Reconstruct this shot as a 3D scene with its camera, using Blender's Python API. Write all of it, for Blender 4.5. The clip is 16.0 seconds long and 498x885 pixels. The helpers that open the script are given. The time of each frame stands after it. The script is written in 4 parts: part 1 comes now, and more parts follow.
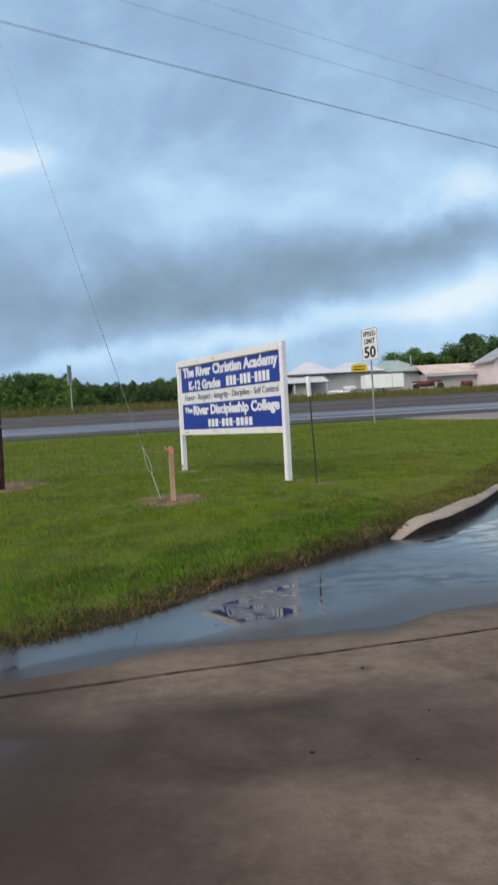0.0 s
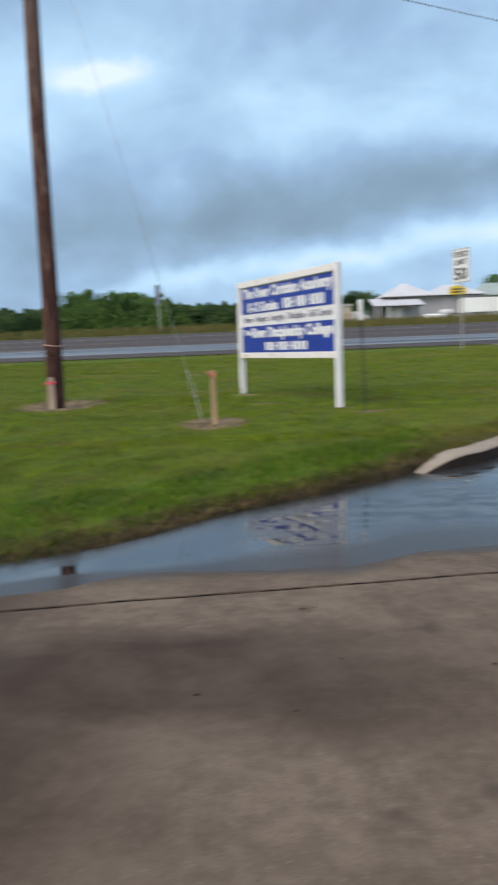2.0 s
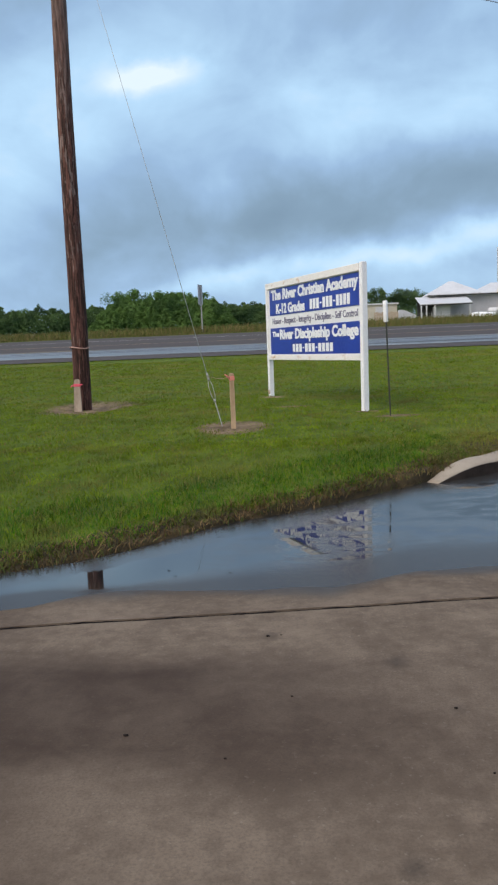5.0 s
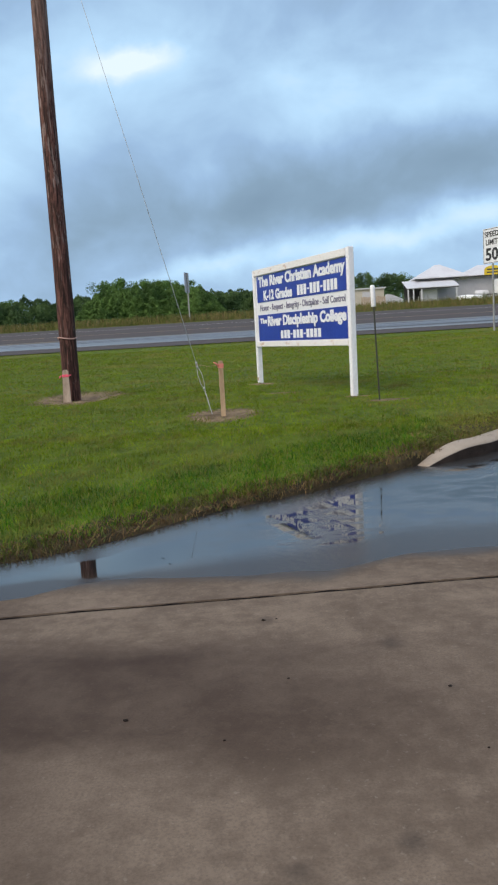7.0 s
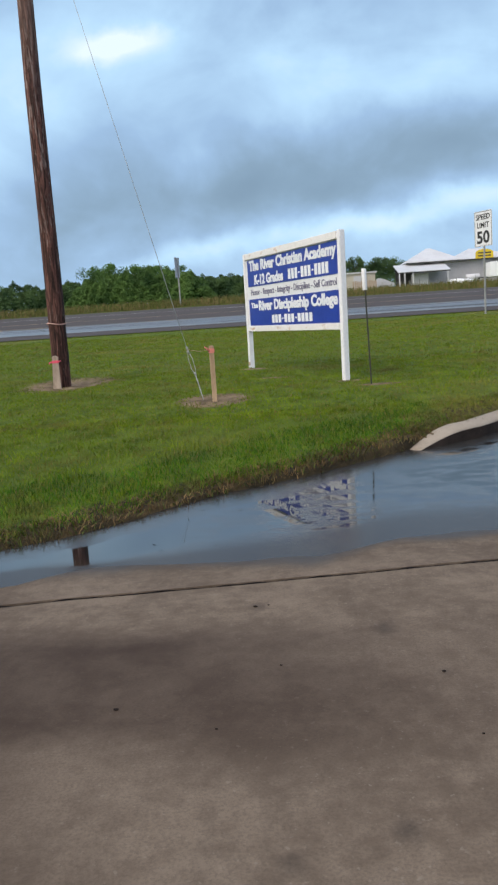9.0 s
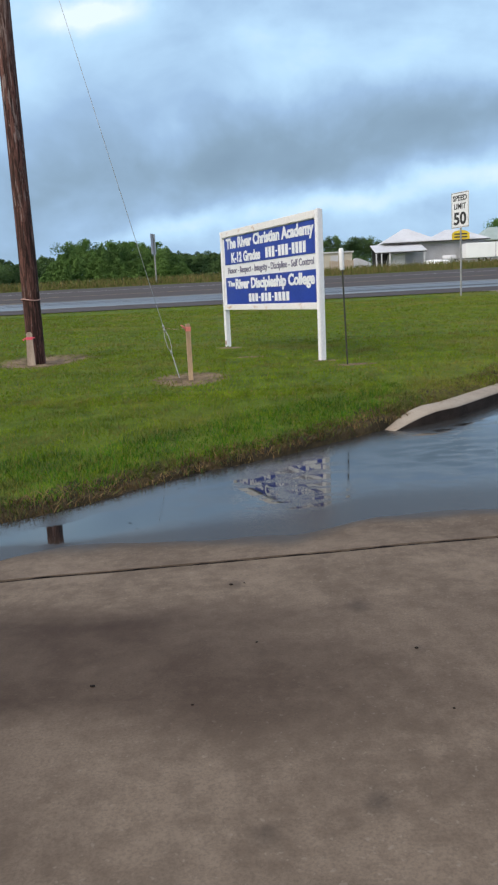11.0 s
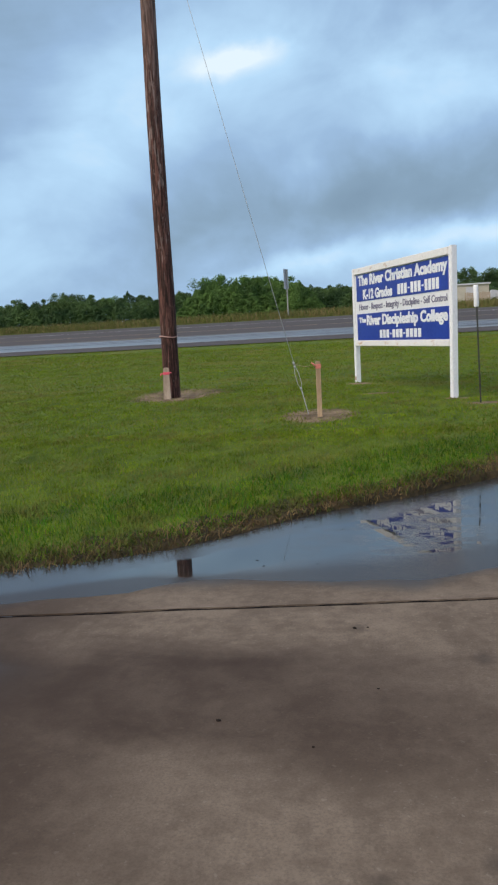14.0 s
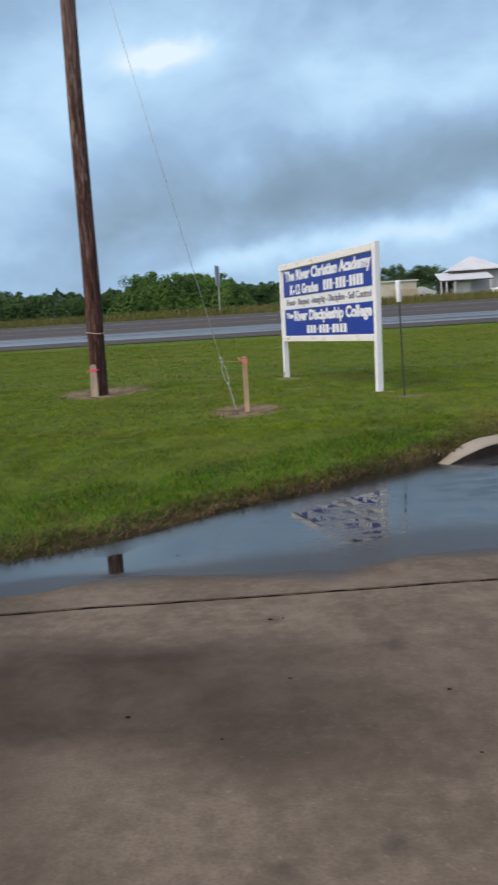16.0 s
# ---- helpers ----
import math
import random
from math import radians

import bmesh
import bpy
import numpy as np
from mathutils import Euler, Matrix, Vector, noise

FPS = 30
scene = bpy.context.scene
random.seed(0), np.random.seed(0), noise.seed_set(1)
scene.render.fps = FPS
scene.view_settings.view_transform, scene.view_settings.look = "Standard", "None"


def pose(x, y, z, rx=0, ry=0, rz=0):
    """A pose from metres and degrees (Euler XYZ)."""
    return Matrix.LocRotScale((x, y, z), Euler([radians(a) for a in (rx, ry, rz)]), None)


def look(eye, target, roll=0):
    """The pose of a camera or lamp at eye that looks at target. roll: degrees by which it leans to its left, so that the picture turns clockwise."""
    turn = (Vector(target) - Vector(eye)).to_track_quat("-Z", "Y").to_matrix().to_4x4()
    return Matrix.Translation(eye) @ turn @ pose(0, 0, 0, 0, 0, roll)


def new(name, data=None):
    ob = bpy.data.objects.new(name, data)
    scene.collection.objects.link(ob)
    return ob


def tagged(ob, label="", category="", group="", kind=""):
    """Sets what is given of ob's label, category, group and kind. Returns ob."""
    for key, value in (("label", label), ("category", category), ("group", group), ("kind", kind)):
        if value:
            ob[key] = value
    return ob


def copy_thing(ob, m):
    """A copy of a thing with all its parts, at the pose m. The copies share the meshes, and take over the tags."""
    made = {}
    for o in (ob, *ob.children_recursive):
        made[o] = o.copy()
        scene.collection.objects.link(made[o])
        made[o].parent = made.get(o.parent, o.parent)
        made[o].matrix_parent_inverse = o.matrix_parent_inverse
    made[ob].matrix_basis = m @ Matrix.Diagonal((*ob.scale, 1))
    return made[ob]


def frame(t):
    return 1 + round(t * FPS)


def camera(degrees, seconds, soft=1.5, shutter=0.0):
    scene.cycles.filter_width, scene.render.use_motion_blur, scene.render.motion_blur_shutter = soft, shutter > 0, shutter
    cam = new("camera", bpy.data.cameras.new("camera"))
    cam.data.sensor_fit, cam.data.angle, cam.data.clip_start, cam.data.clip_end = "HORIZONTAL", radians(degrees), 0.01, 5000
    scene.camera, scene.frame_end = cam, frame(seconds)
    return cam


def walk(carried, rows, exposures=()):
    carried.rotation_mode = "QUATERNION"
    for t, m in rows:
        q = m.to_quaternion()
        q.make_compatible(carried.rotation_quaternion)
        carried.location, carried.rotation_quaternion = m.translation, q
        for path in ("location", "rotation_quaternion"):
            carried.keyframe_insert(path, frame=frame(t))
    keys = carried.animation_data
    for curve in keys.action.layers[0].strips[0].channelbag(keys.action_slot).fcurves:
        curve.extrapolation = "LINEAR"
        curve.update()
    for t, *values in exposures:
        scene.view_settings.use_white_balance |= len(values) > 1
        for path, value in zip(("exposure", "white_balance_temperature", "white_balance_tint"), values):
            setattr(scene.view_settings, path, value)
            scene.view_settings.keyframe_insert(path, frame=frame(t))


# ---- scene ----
cam = camera(36.2, 16.0, soft=2.3, shutter=0.5)
PATH = [
    (0, (0.313, -0.11, 0.831), (0.552, 1.875, 0.785), -3.3),
    (0.2, (0.365, -0.104, 0.838), (0.597, 1.881, 0.743), -2.0),
    (0.5, (0.414, 0.039, 0.838), (0.632, 2.023, 0.718), -1.6),
    (0.7, (0.464, -0.068, 0.838), (0.435, 1.928, 0.717), -2.8),
    (1, (0.548, -0.046, 0.856), (0.216, 1.92, 0.703), -2.5),
    (1.2, (0.62, 0.003, 0.809), (0.263, 1.96, 0.606), -2.3),
    (1.5, (0.685, -0.065, 0.835), (0.329, 1.891, 0.622), -2.5),
    (1.7, (0.723, -0.077, 0.838), (0.431, 1.889, 0.619), -2.4),
    (2, (0.802, -0.019, 0.828), (0.79, 1.967, 0.591), -2.2),
    (2.5, (0.895, 0.078, 0.837), (1.039, 2.058, 0.591), -1.7),
    (3, (0.936, 0.112, 0.847), (0.875, 2.096, 0.602), -1.1),
    (3.5, (1.033, 0.079, 0.863), (0.792, 2.051, 0.633), -1.1),
    (4, (1.052, 0.09, 0.864), (0.813, 2.063, 0.642), -2.0),
    (4.5, (1.045, 0.128, 0.855), (0.829, 2.105, 0.646), -2.2),
    (5, (1.05, 0.129, 0.855), (0.918, 2.111, 0.62), -2.3),
    (7.5, (1.044, 0.112, 0.854), (0.937, 2.09, 0.58), -3.4),
    (8, (1.045, 0.129, 0.85), (0.939, 2.106, 0.568), -3.3),
    (8.5, (1.044, 0.138, 0.847), (0.938, 2.115, 0.56), -3.6),
    (9, (1.047, 0.146, 0.847), (0.959, 2.121, 0.539), -3.7),
    (9.5, (1.047, 0.166, 0.845), (0.975, 2.135, 0.497), -3.7),
    (12, (1.029, 0.115, 0.863), (1.016, 2.081, 0.496), -2.6),
    (12.5, (1.022, 0.107, 0.872), (0.875, 2.079, 0.568), -2.7),
    (13, (1.032, 0.101, 0.869), (0.809, 2.07, 0.596), -2.8),
    (13.5, (1.039, 0.092, 0.875), (0.751, 2.053, 0.608), -2.9),
    (14, (1.051, 0.077, 0.898), (0.695, 2.027, 0.632), -3.1),
    (14.5, (1.034, 0.129, 0.866), (0.685, 2.08, 0.602), -3.0),
    (15, (1.038, 0.133, 0.868), (0.704, 2.086, 0.598), -3.6),
    (15.5, (1.053, 0.127, 0.872), (0.749, 2.085, 0.595), -3.4),
    (16, (1.116, 0.098, 0.879), (0.928, 2.069, 0.596), -3.4),
]
walk(cam, [(t, look(eye, target, roll)) for t, eye, target, roll in PATH],
     exposures=[(0, -0.12), (0.8, -0.08), (1.5, 0.04), (2.5, 0.0), (5.0, -0.01), (8.5, 0.05), (9.5, 0.07), (12.5, 0.0), (13.5, -0.06), (15.0, 0.0), (16.0, -0.05)])

# ---- world, sun, exposure ----
SUN_AZ, SUN_EL = -135.0, 42.0      # degrees from +y to the right, and up
world = bpy.data.worlds.new("overcast_sky")
scene.world = world
world.use_nodes = True


class Graph:
    """Short hand for building node trees."""

    def __init__(self, tree):
        self.tree = tree
        tree.nodes.clear()

    def node(self, kind, **settings):
        n = self.tree.nodes.new(kind)
        for key, value in settings.items():
            setattr(n, key, value)
        return n

    def put(self, socket, value):
        if isinstance(value, bpy.types.NodeSocket):
            self.tree.links.new(value, socket)
        elif value is not None:
            if socket.type == "RGBA" and len(value) == 3:
                value = (*value, 1.0)
            socket.default_value = value

    def math(self, op, a, b=None, c=None, clamp=False):
        n = self.node("ShaderNodeMath", operation=op, use_clamp=clamp)
        for s, v in zip(n.inputs, (a, b, c)):
            self.put(s, v)
        return n.outputs[0]

    def vmath(self, op, a, b=None):
        n = self.node("ShaderNodeVectorMath", operation=op)
        self.put(n.inputs[0], a)
        if b is not None:
            self.put(n.inputs[1], b)
        return n.outputs["Value"] if op in ("DOT_PRODUCT", "DISTANCE", "LENGTH") else n.outputs["Vector"]

    def noise(self, vec, scale, detail=4.0, rough=0.55, distort=0.0):
        n = self.node("ShaderNodeTexNoise")
        self.put(n.inputs["Vector"], vec)
        self.put(n.inputs["Scale"], scale)
        self.put(n.inputs["Detail"], detail)
        self.put(n.inputs["Roughness"], rough)
        self.put(n.inputs["Distortion"], distort)
        return n.outputs["Fac"]

    def ramp(self, fac, stops):
        n = self.node("ShaderNodeValToRGB")
        el = n.color_ramp.elements
        while len(el) < len(stops):
            el.new(0.5)
        for e, (p, c) in zip(el, stops):
            e.position = p
            e.color = (*c, 1.0) if isinstance(c, tuple) else (c, c, c, 1.0)
        self.put(n.inputs[0], fac)
        return n.outputs[0]

    def span(self, v, a, b, lo=0.0, hi=1.0):
        n = self.node("ShaderNodeMapRange", interpolation_type="SMOOTHSTEP")
        for s, x in zip(n.inputs, (v, a, b, lo, hi)):
            self.put(s, x)
        return n.outputs[0]

    def mix(self, fac, a, b, blend="MIX"):
        n = self.node("ShaderNodeMix", data_type="RGBA", blend_type=blend)
        self.put(n.inputs[0], fac)
        self.put(n.inputs[6], a)
        self.put(n.inputs[7], b)
        return n.outputs[2]

    def stretch(self, vec, scale, shift=(0, 0, 0)):
        n = self.node("ShaderNodeMapping")
        self.put(n.inputs[0], vec)
        n.inputs["Scale"].default_value = scale
        n.inputs["Location"].default_value = shift
        return n.outputs[0]


def way(az, el):
    a, e = radians(az), radians(el)
    return Vector((math.sin(a) * math.cos(e), math.cos(a) * math.cos(e), math.sin(e)))


g = Graph(world.node_tree)
coords = g.node("ShaderNodeTexCoord").outputs["Generated"]
xyz = g.node("ShaderNodeSeparateXYZ")
g.put(xyz.inputs[0], coords)
lift = g.math("ADD", g.math("MAXIMUM", xyz.outputs[2], 0.0), 0.13)
flatten = g.node("ShaderNodeCombineXYZ")
g.put(flatten.inputs[0], g.math("DIVIDE", xyz.outputs[0], lift))
g.put(flatten.inputs[1], g.math("DIVIDE", xyz.outputs[1], lift))
flatten.inputs[2].default_value = 3.7
deck = flatten.outputs[0]
big = g.noise(deck, 0.85, 2.0, 0.45, 0.2)
puff = g.noise(g.stretch(coords, (1.0, 1.0, 1.7)), 4.6, 5.0, 0.52, 0.5)
wisp = g.noise(g.stretch(coords, (1.0, 1.0, 1.4), (3.1, 0.7, 0.2)), 11.0, 4.0, 0.5, 0.3)
cover = g.math("MULTIPLY_ADD", big, 0.12, g.math("MULTIPLY", puff, 0.34))
cover = g.math("ADD", cover, g.math("MULTIPLY_ADD", wisp, 0.15, 0.298))
# thinner cloud where the light comes through, thicker banks between: azimuth, elevation, width, height, strength, slope
THIN = [(-10.3, 18.8, 2.2, 0.7, 0.23, 0.05), (-12.0, 17.5, 7.0, 3.2, 0.14, 0.10), (-18.0, 16.5, 5.0, 3.5, 0.08, 0.20), (-25.0, 10.8, 6.0, 2.6, 0.14, 0.25),
        (-25.0, 20.5, 6.0, 3.0, -0.10, 0.0), (4.0, 21.5, 7.0, 2.5, -0.05, 0.0), (2.5, 18.2, 4.0, 1.6, 0.06, 0.10), (4.0, 15.7, 3.6, 1.5, 0.07, 0.20),
        (-0.5, 14.0, 3.5, 1.4, 0.05, 0.20), (12.4, 15.6, 5.0, 1.8, 0.12, 0.05), (23.6, 15.3, 3.0, 1.8, 0.27, 0.0), (25.0, 20.0, 6.0, 2.0, 0.06, 0.0),
        (3.0, 10.2, 11.0, 2.4, -0.15, 0.10), (20.0, 12.2, 7.0, 1.5, -0.12, 0.05), (-12.0, 8.4, 8.0, 2.0, -0.06, 0.10), (9.0, 7.0, 9.0, 1.0, 0.20, 0.10),
        (-7.0, 4.9, 6.0, 1.0, 0.14, 0.15), (25.0, 8.6, 5.5, 1.8, 0.25, 0.15), (-26.0, 6.0, 6.0, 1.5, 0.06, 0.0), (20.0, 4.8, 9.0, 1.2, 0.06, 0.0)]
az = g.math("ARCTAN2", xyz.outputs[0], xyz.outputs[1])
el = g.math("ARCSINE", xyz.outputs[2])
wob = g.math("MULTIPLY", g.math("SUBTRACT", g.noise(coords, 9.0, 5.0, 0.55), 0.5), 0.13)
for a0, e0, wa, we, amount, slope in THIN:
    off = g.math("SUBTRACT", az, radians(a0))
    da = g.math("DIVIDE", g.math("ADD", off, wob), radians(wa))
    rise = g.math("MULTIPLY_ADD", off, -slope, g.math("SUBTRACT", el, radians(e0)))
    de = g.math("DIVIDE", g.math("MULTIPLY_ADD", wob, 0.6, rise), radians(we))
    r2 = g.math("ADD", g.math("MULTIPLY", da, da), g.math("MULTIPLY", de, de))
    lobe = g.math("EXPONENT", g.math("MULTIPLY", r2, -0.7))
    cover = g.math("MULTIPLY_ADD", lobe, amount, cover)
cloud = g.ramp(cover, [(0.32, (0.185, 0.277, 0.380)), (0.47, (0.256, 0.380, 0.515)), (0.60, (0.355, 0.535, 0.775)), (0.74, (0.53, 0.785, 1.04)), (0.90, (0.86, 1.0, 1.1))])
toward = g.span(g.vmath("DOT_PRODUCT", coords, way(SUN_AZ, SUN_EL)), 0.1, 1.0)
cloud = g.mix(toward, cloud, (1.38, 1.32, 1.25))
sky = g.node("ShaderNodeTexSky", sky_type="NISHITA", sun_disc=False)
sky.sun_elevation, sky.sun_rotation = radians(SUN_EL), radians(SUN_AZ)
clear = g.mix(1.0, sky.outputs[0], (0.10, 0.10, 0.10), "MULTIPLY")
air = g.mix(0.93, clear, cloud)
back = g.node("ShaderNodeBackground")
g.put(back.inputs[0], air)
back.inputs[1].default_value = 1.0
g.put(g.node("ShaderNodeOutputWorld").inputs[0], back.outputs[0])

sun = new("sun", bpy.data.lights.new("sun", "SUN"))
sun.data.energy, sun.data.angle, sun.data.color = 1.5, radians(35), (1.0, 0.95, 0.88)
sun.matrix_world = look(way(SUN_AZ, SUN_EL) * 50, (0, 0, 0))


# ---- materials ----
def material(name):
    m = bpy.data.materials.new(name)
    m.use_nodes = True
    gr = Graph(m.node_tree)
    b = gr.node("ShaderNodeBsdfPrincipled")
    gr.put(gr.node("ShaderNodeOutputMaterial").inputs[0], b.outputs[0])
    return m, gr, b


def bump(gr, b, height, strength, distance=0.01):
    n = gr.node("ShaderNodeBump")
    n.inputs["Strength"].default_value, n.inputs["Distance"].default_value = strength, distance
    gr.put(n.inputs["Height"], height)
    gr.put(b.inputs["Normal"], n.outputs[0])


def place(gr):
    return gr.node("ShaderNodeNewGeometry").outputs["Position"]


def local(gr):
    return gr.node("ShaderNodeTexCoord").outputs["Object"]


def worn(name, base, dark, rough=0.6, scale=8.0, grain=60.0, metal=0.0, amount=0.5, relief=0.15, stretch=(1, 1, 1), gloss=0.5):
    """A surface with blotches at one scale and fine grain at another."""
    m, gr, b = material(name)
    p = gr.stretch(local(gr), stretch)
    f = gr.math("ADD", gr.math("MULTIPLY", gr.noise(p, scale, 5.0, 0.6), 0.65), gr.math("MULTIPLY", gr.noise(p, grain, 3.0, 0.6), 0.35))
    gr.put(b.inputs["Base Color"], gr.mix(gr.span(f, 0.5 - 0.25 * amount - 0.05, 0.62), dark, base))
    gr.put(b.inputs["Roughness"], gr.span(f, 0.3, 0.7, min(1.0, rough + 0.12), rough - 0.06))
    b.inputs["Metallic"].default_value = metal
    b.inputs["Specular IOR Level"].default_value = gloss
    if relief:
        bump(gr, b, gr.noise(p, grain, 4.0, 0.6), relief, 0.004)
    return m


def shore(gr, sep):
    """How far a place lies past the near margin of the standing water."""
    line = gr.math("ADD", gr.span(sep.outputs[0], -0.6, 0.3, 2.51, 2.80), gr.span(sep.outputs[0], 1.1, 1.5, 0.0, 0.20))
    return gr.math("SUBTRACT", sep.outputs[1], line)


def concrete_material():
    m, gr, b = material("wet_concrete")
    p = place(gr)
    sep = gr.node("ShaderNodeSeparateXYZ")
    gr.put(sep.inputs[0], p)
    blotch = gr.noise(gr.stretch(p, (0.55, 1.5, 1.0), (1.3, 0.4, 0)), 1.6, 5.0, 0.50, 0.6)
    cloudy = gr.noise(p, 2.3, 4.5, 0.52, 0.3)
    fine = gr.noise(p, 160.0, 3.0, 0.7)
    mottled = gr.noise(p, 28.0, 4.0, 0.65)
    tone = gr.math("ADD", gr.math("MULTIPLY", cloudy, 0.42), gr.math("MULTIPLY", mottled, 0.20))
    tone = gr.math("MULTIPLY_ADD", gr.noise(p, 7.0, 6.0, 0.66, 0.2), 0.38, tone)
    dry = gr.mix(gr.span(tone, 0.36, 0.65), (0.120, 0.087, 0.065), (0.219, 0.166, 0.127))
    dry = gr.mix(gr.math("MULTIPLY", gr.span(fine, 0.35, 0.75), 0.42), dry, (0.07, 0.055, 0.044))
    dry = gr.mix(gr.math("MULTIPLY", gr.span(gr.noise(gr.stretch(p, (9.0, 0.8, 1.0)), 1.6, 4.0, 0.6), 0.5, 0.7), 0.14), dry, (0.075, 0.056, 0.045))
    grit = gr.noise(p, 75.0, 2.0, 0.5)
    dry = gr.mix(gr.math("MULTIPLY", gr.span(grit, 0.64, 0.74), 0.28), dry, (0.30, 0.25, 0.21))
    dry = gr.mix(gr.math("MULTIPLY", gr.span(gr.noise(p, 38.0, 3.0, 0.6), 0.60, 0.70), 0.14), dry, (0.07, 0.052, 0.042))
    # damp band in front of the joint, drying patches, and the soaked margin of the puddle
    wavy = gr.math("ADD", sep.outputs[1], gr.math("MULTIPLY", gr.math("SUBTRACT", blotch, 0.5), 0.75))
    band = gr.math("MULTIPLY", gr.span(wavy, 1.15, 1.85), gr.span(wavy, 2.36, 2.0))
    band = gr.math("MULTIPLY", band, gr.math("MULTIPLY", gr.span(cloudy, 0.34, 0.66, 1.0, 0.72), gr.span(sep.outputs[0], 0.6, 1.5, 1.0, 0.42)))
    west = gr.math("ADD", gr.math("MULTIPLY_ADD", blotch, 0.5, sep.outputs[0]), gr.span(sep.outputs[1], 1.95, 2.25, 0.0, 0.5))
    left, far_left = gr.span(west, 1.14, 0.20), gr.span(west, 0.48, -0.12)
    damp = gr.math("MAXIMUM", gr.math("MULTIPLY", band, 0.95), gr.math("MULTIPLY", gr.span(blotch, 0.54, 0.70), 0.20))
    damp = gr.math("MAXIMUM", damp, gr.math("MULTIPLY", left, gr.span(wavy, 0.7, 1.4, 0.70, 0.97)))
    edge = gr.math("MULTIPLY_ADD", gr.math("SUBTRACT", cloudy, 0.5), 0.25, shore(gr, sep))
    soaked = gr.span(edge, -0.15, 0.02)
    film = gr.math("MULTIPLY", far_left, gr.span(wavy, 1.25, 2.10, 0.0, 0.80))
    soaked = gr.math("MAXIMUM", soaked, film)
    colour = gr.mix(gr.math("MULTIPLY", damp, 0.92), dry, (0.038, 0.0215, 0.0145))
    colour = gr.mix(gr.math("MULTIPLY", soaked, 0.85), colour, (0.036, 0.027, 0.022))
    for sx, sy, r, s in ((1.212, 1.262, 0.032, 0.6), (1.023, 1.196, 0.028, 0.5), (1.394, 1.826, 0.02, 0.5), (0.95, 2.322, 0.03, 0.5), (1.294, 2.108, 0.045, 0.45)):
        d = gr.vmath("DISTANCE", gr.vmath("MULTIPLY", p, (1, 0.8, 0)), (sx, sy * 0.8, 0))
        spot = gr.span(gr.math("MULTIPLY_ADD", mottled, 0.03, d), r + 0.025, r * 0.4)
        colour = gr.mix(gr.math("MULTIPLY", spot, s), colour, (0.045, 0.035, 0.03))
    gr.put(b.inputs["Base Color"], colour)
    gr.put(b.inputs["Specular IOR Level"], gr.math("MAXIMUM", gr.span(soaked, 0.0, 1.0, 0.12, 0.22), gr.span(film, 0.1, 0.75, 0.12, 0.24)))
    rough = gr.mix(damp, (0.8, 0.8, 0.8), (0.65, 0.65, 0.65))
    rough = gr.mix(soaked, rough, (0.42, 0.42, 0.42))
    rough = gr.mix(gr.span(film, 0.1, 0.75), rough, (0.34, 0.34, 0.34))
    gr.put(b.inputs["Roughness"], rough)
    relief = gr.math("ADD", gr.math("MULTIPLY", fine, 0.8), gr.math("MULTIPLY", mottled, 0.35))
    n = gr.node("ShaderNodeBump")
    n.inputs["Distance"].default_value = 0.003
    gr.put(n.inputs["Strength"], gr.span(soaked, 0.0, 1.0, 0.16, 0.03))
    gr.put(n.inputs["Height"], relief)
    gr.put(b.inputs["Normal"], n.outputs[0])
    return m


def water_material():
    """Mirror-clear in the middle, hazed by silt along the grass and where it thins out over the concrete."""
    m, gr, b = material("puddle_water")
    p = place(gr)
    sep = gr.node("ShaderNodeSeparateXYZ")
    gr.put(sep.inputs[0], p)
    silt = gr.noise(p, 2.0, 4.0, 0.6)
    ragged = gr.noise(gr.stretch(p, (1.0, 2.2, 1.0)), 4.5, 6.0, 0.7, 0.5)
    off = gr.math("SUBTRACT", gr.math("MULTIPLY_ADD", sep.outputs[0], 0.87, 3.22), sep.outputs[1])
    off = gr.math("MULTIPLY_ADD", gr.math("SUBTRACT", ragged, 0.5), 0.35, off)
    clear = gr.math("MULTIPLY", gr.span(off, 0.26, 0.34), gr.span(gr.math("MULTIPLY_ADD", gr.math("SUBTRACT", silt, 0.5), 0.3, gr.math("MULTIPLY_ADD", sep.outputs[0], -0.34, sep.outputs[1])), 2.74, 2.82))
    clear = gr.math("MULTIPLY", clear, gr.math("MAXIMUM", gr.span(ragged, 0.47, 0.54, 0.1, 1.0), gr.span(sep.outputs[0], 0.75, 0.5)))
    wide = gr.span(sep.outputs[0], 0.3, 1.6, 0.16, 0.75)
    deep = gr.math("DIVIDE", gr.math("MULTIPLY_ADD", gr.math("SUBTRACT", silt, 0.5), 0.10, shore(gr, sep)), wide)
    deep = gr.span(deep, 0.18, 1.05)
    gr.put(b.inputs["Base Color"], gr.mix(deep, (0.034, 0.024, 0.019), gr.mix(clear, gr.mix(silt, (0.024, 0.024, 0.025), (0.046, 0.042, 0.040)), (0.012, 0.011, 0.011))))
    b.inputs["IOR"].default_value = 1.7
    gr.put(b.inputs["Specular IOR Level"], gr.span(deep, 0.0, 1.0, 0.10, 0.5))
    gr.put(b.inputs["Roughness"], gr.span(clear, 0.0, 1.0, 0.20, 0.02))
    bump(gr, b, gr.noise(p, 6.0, 3.0, 0.5), 0.022, 0.004)
    return m


BARE = [(-1.70, 10.05, 0.60, 0.95), (0.42, 7.35, 0.36, 0.50), (1.80, 8.36, 0.16, 0.12), (2.05, 7.83, 0.24, 0.10), (0.70, 10.6, 0.2, 0.12), (1.0, 9.2, 0.25, 0.1)]


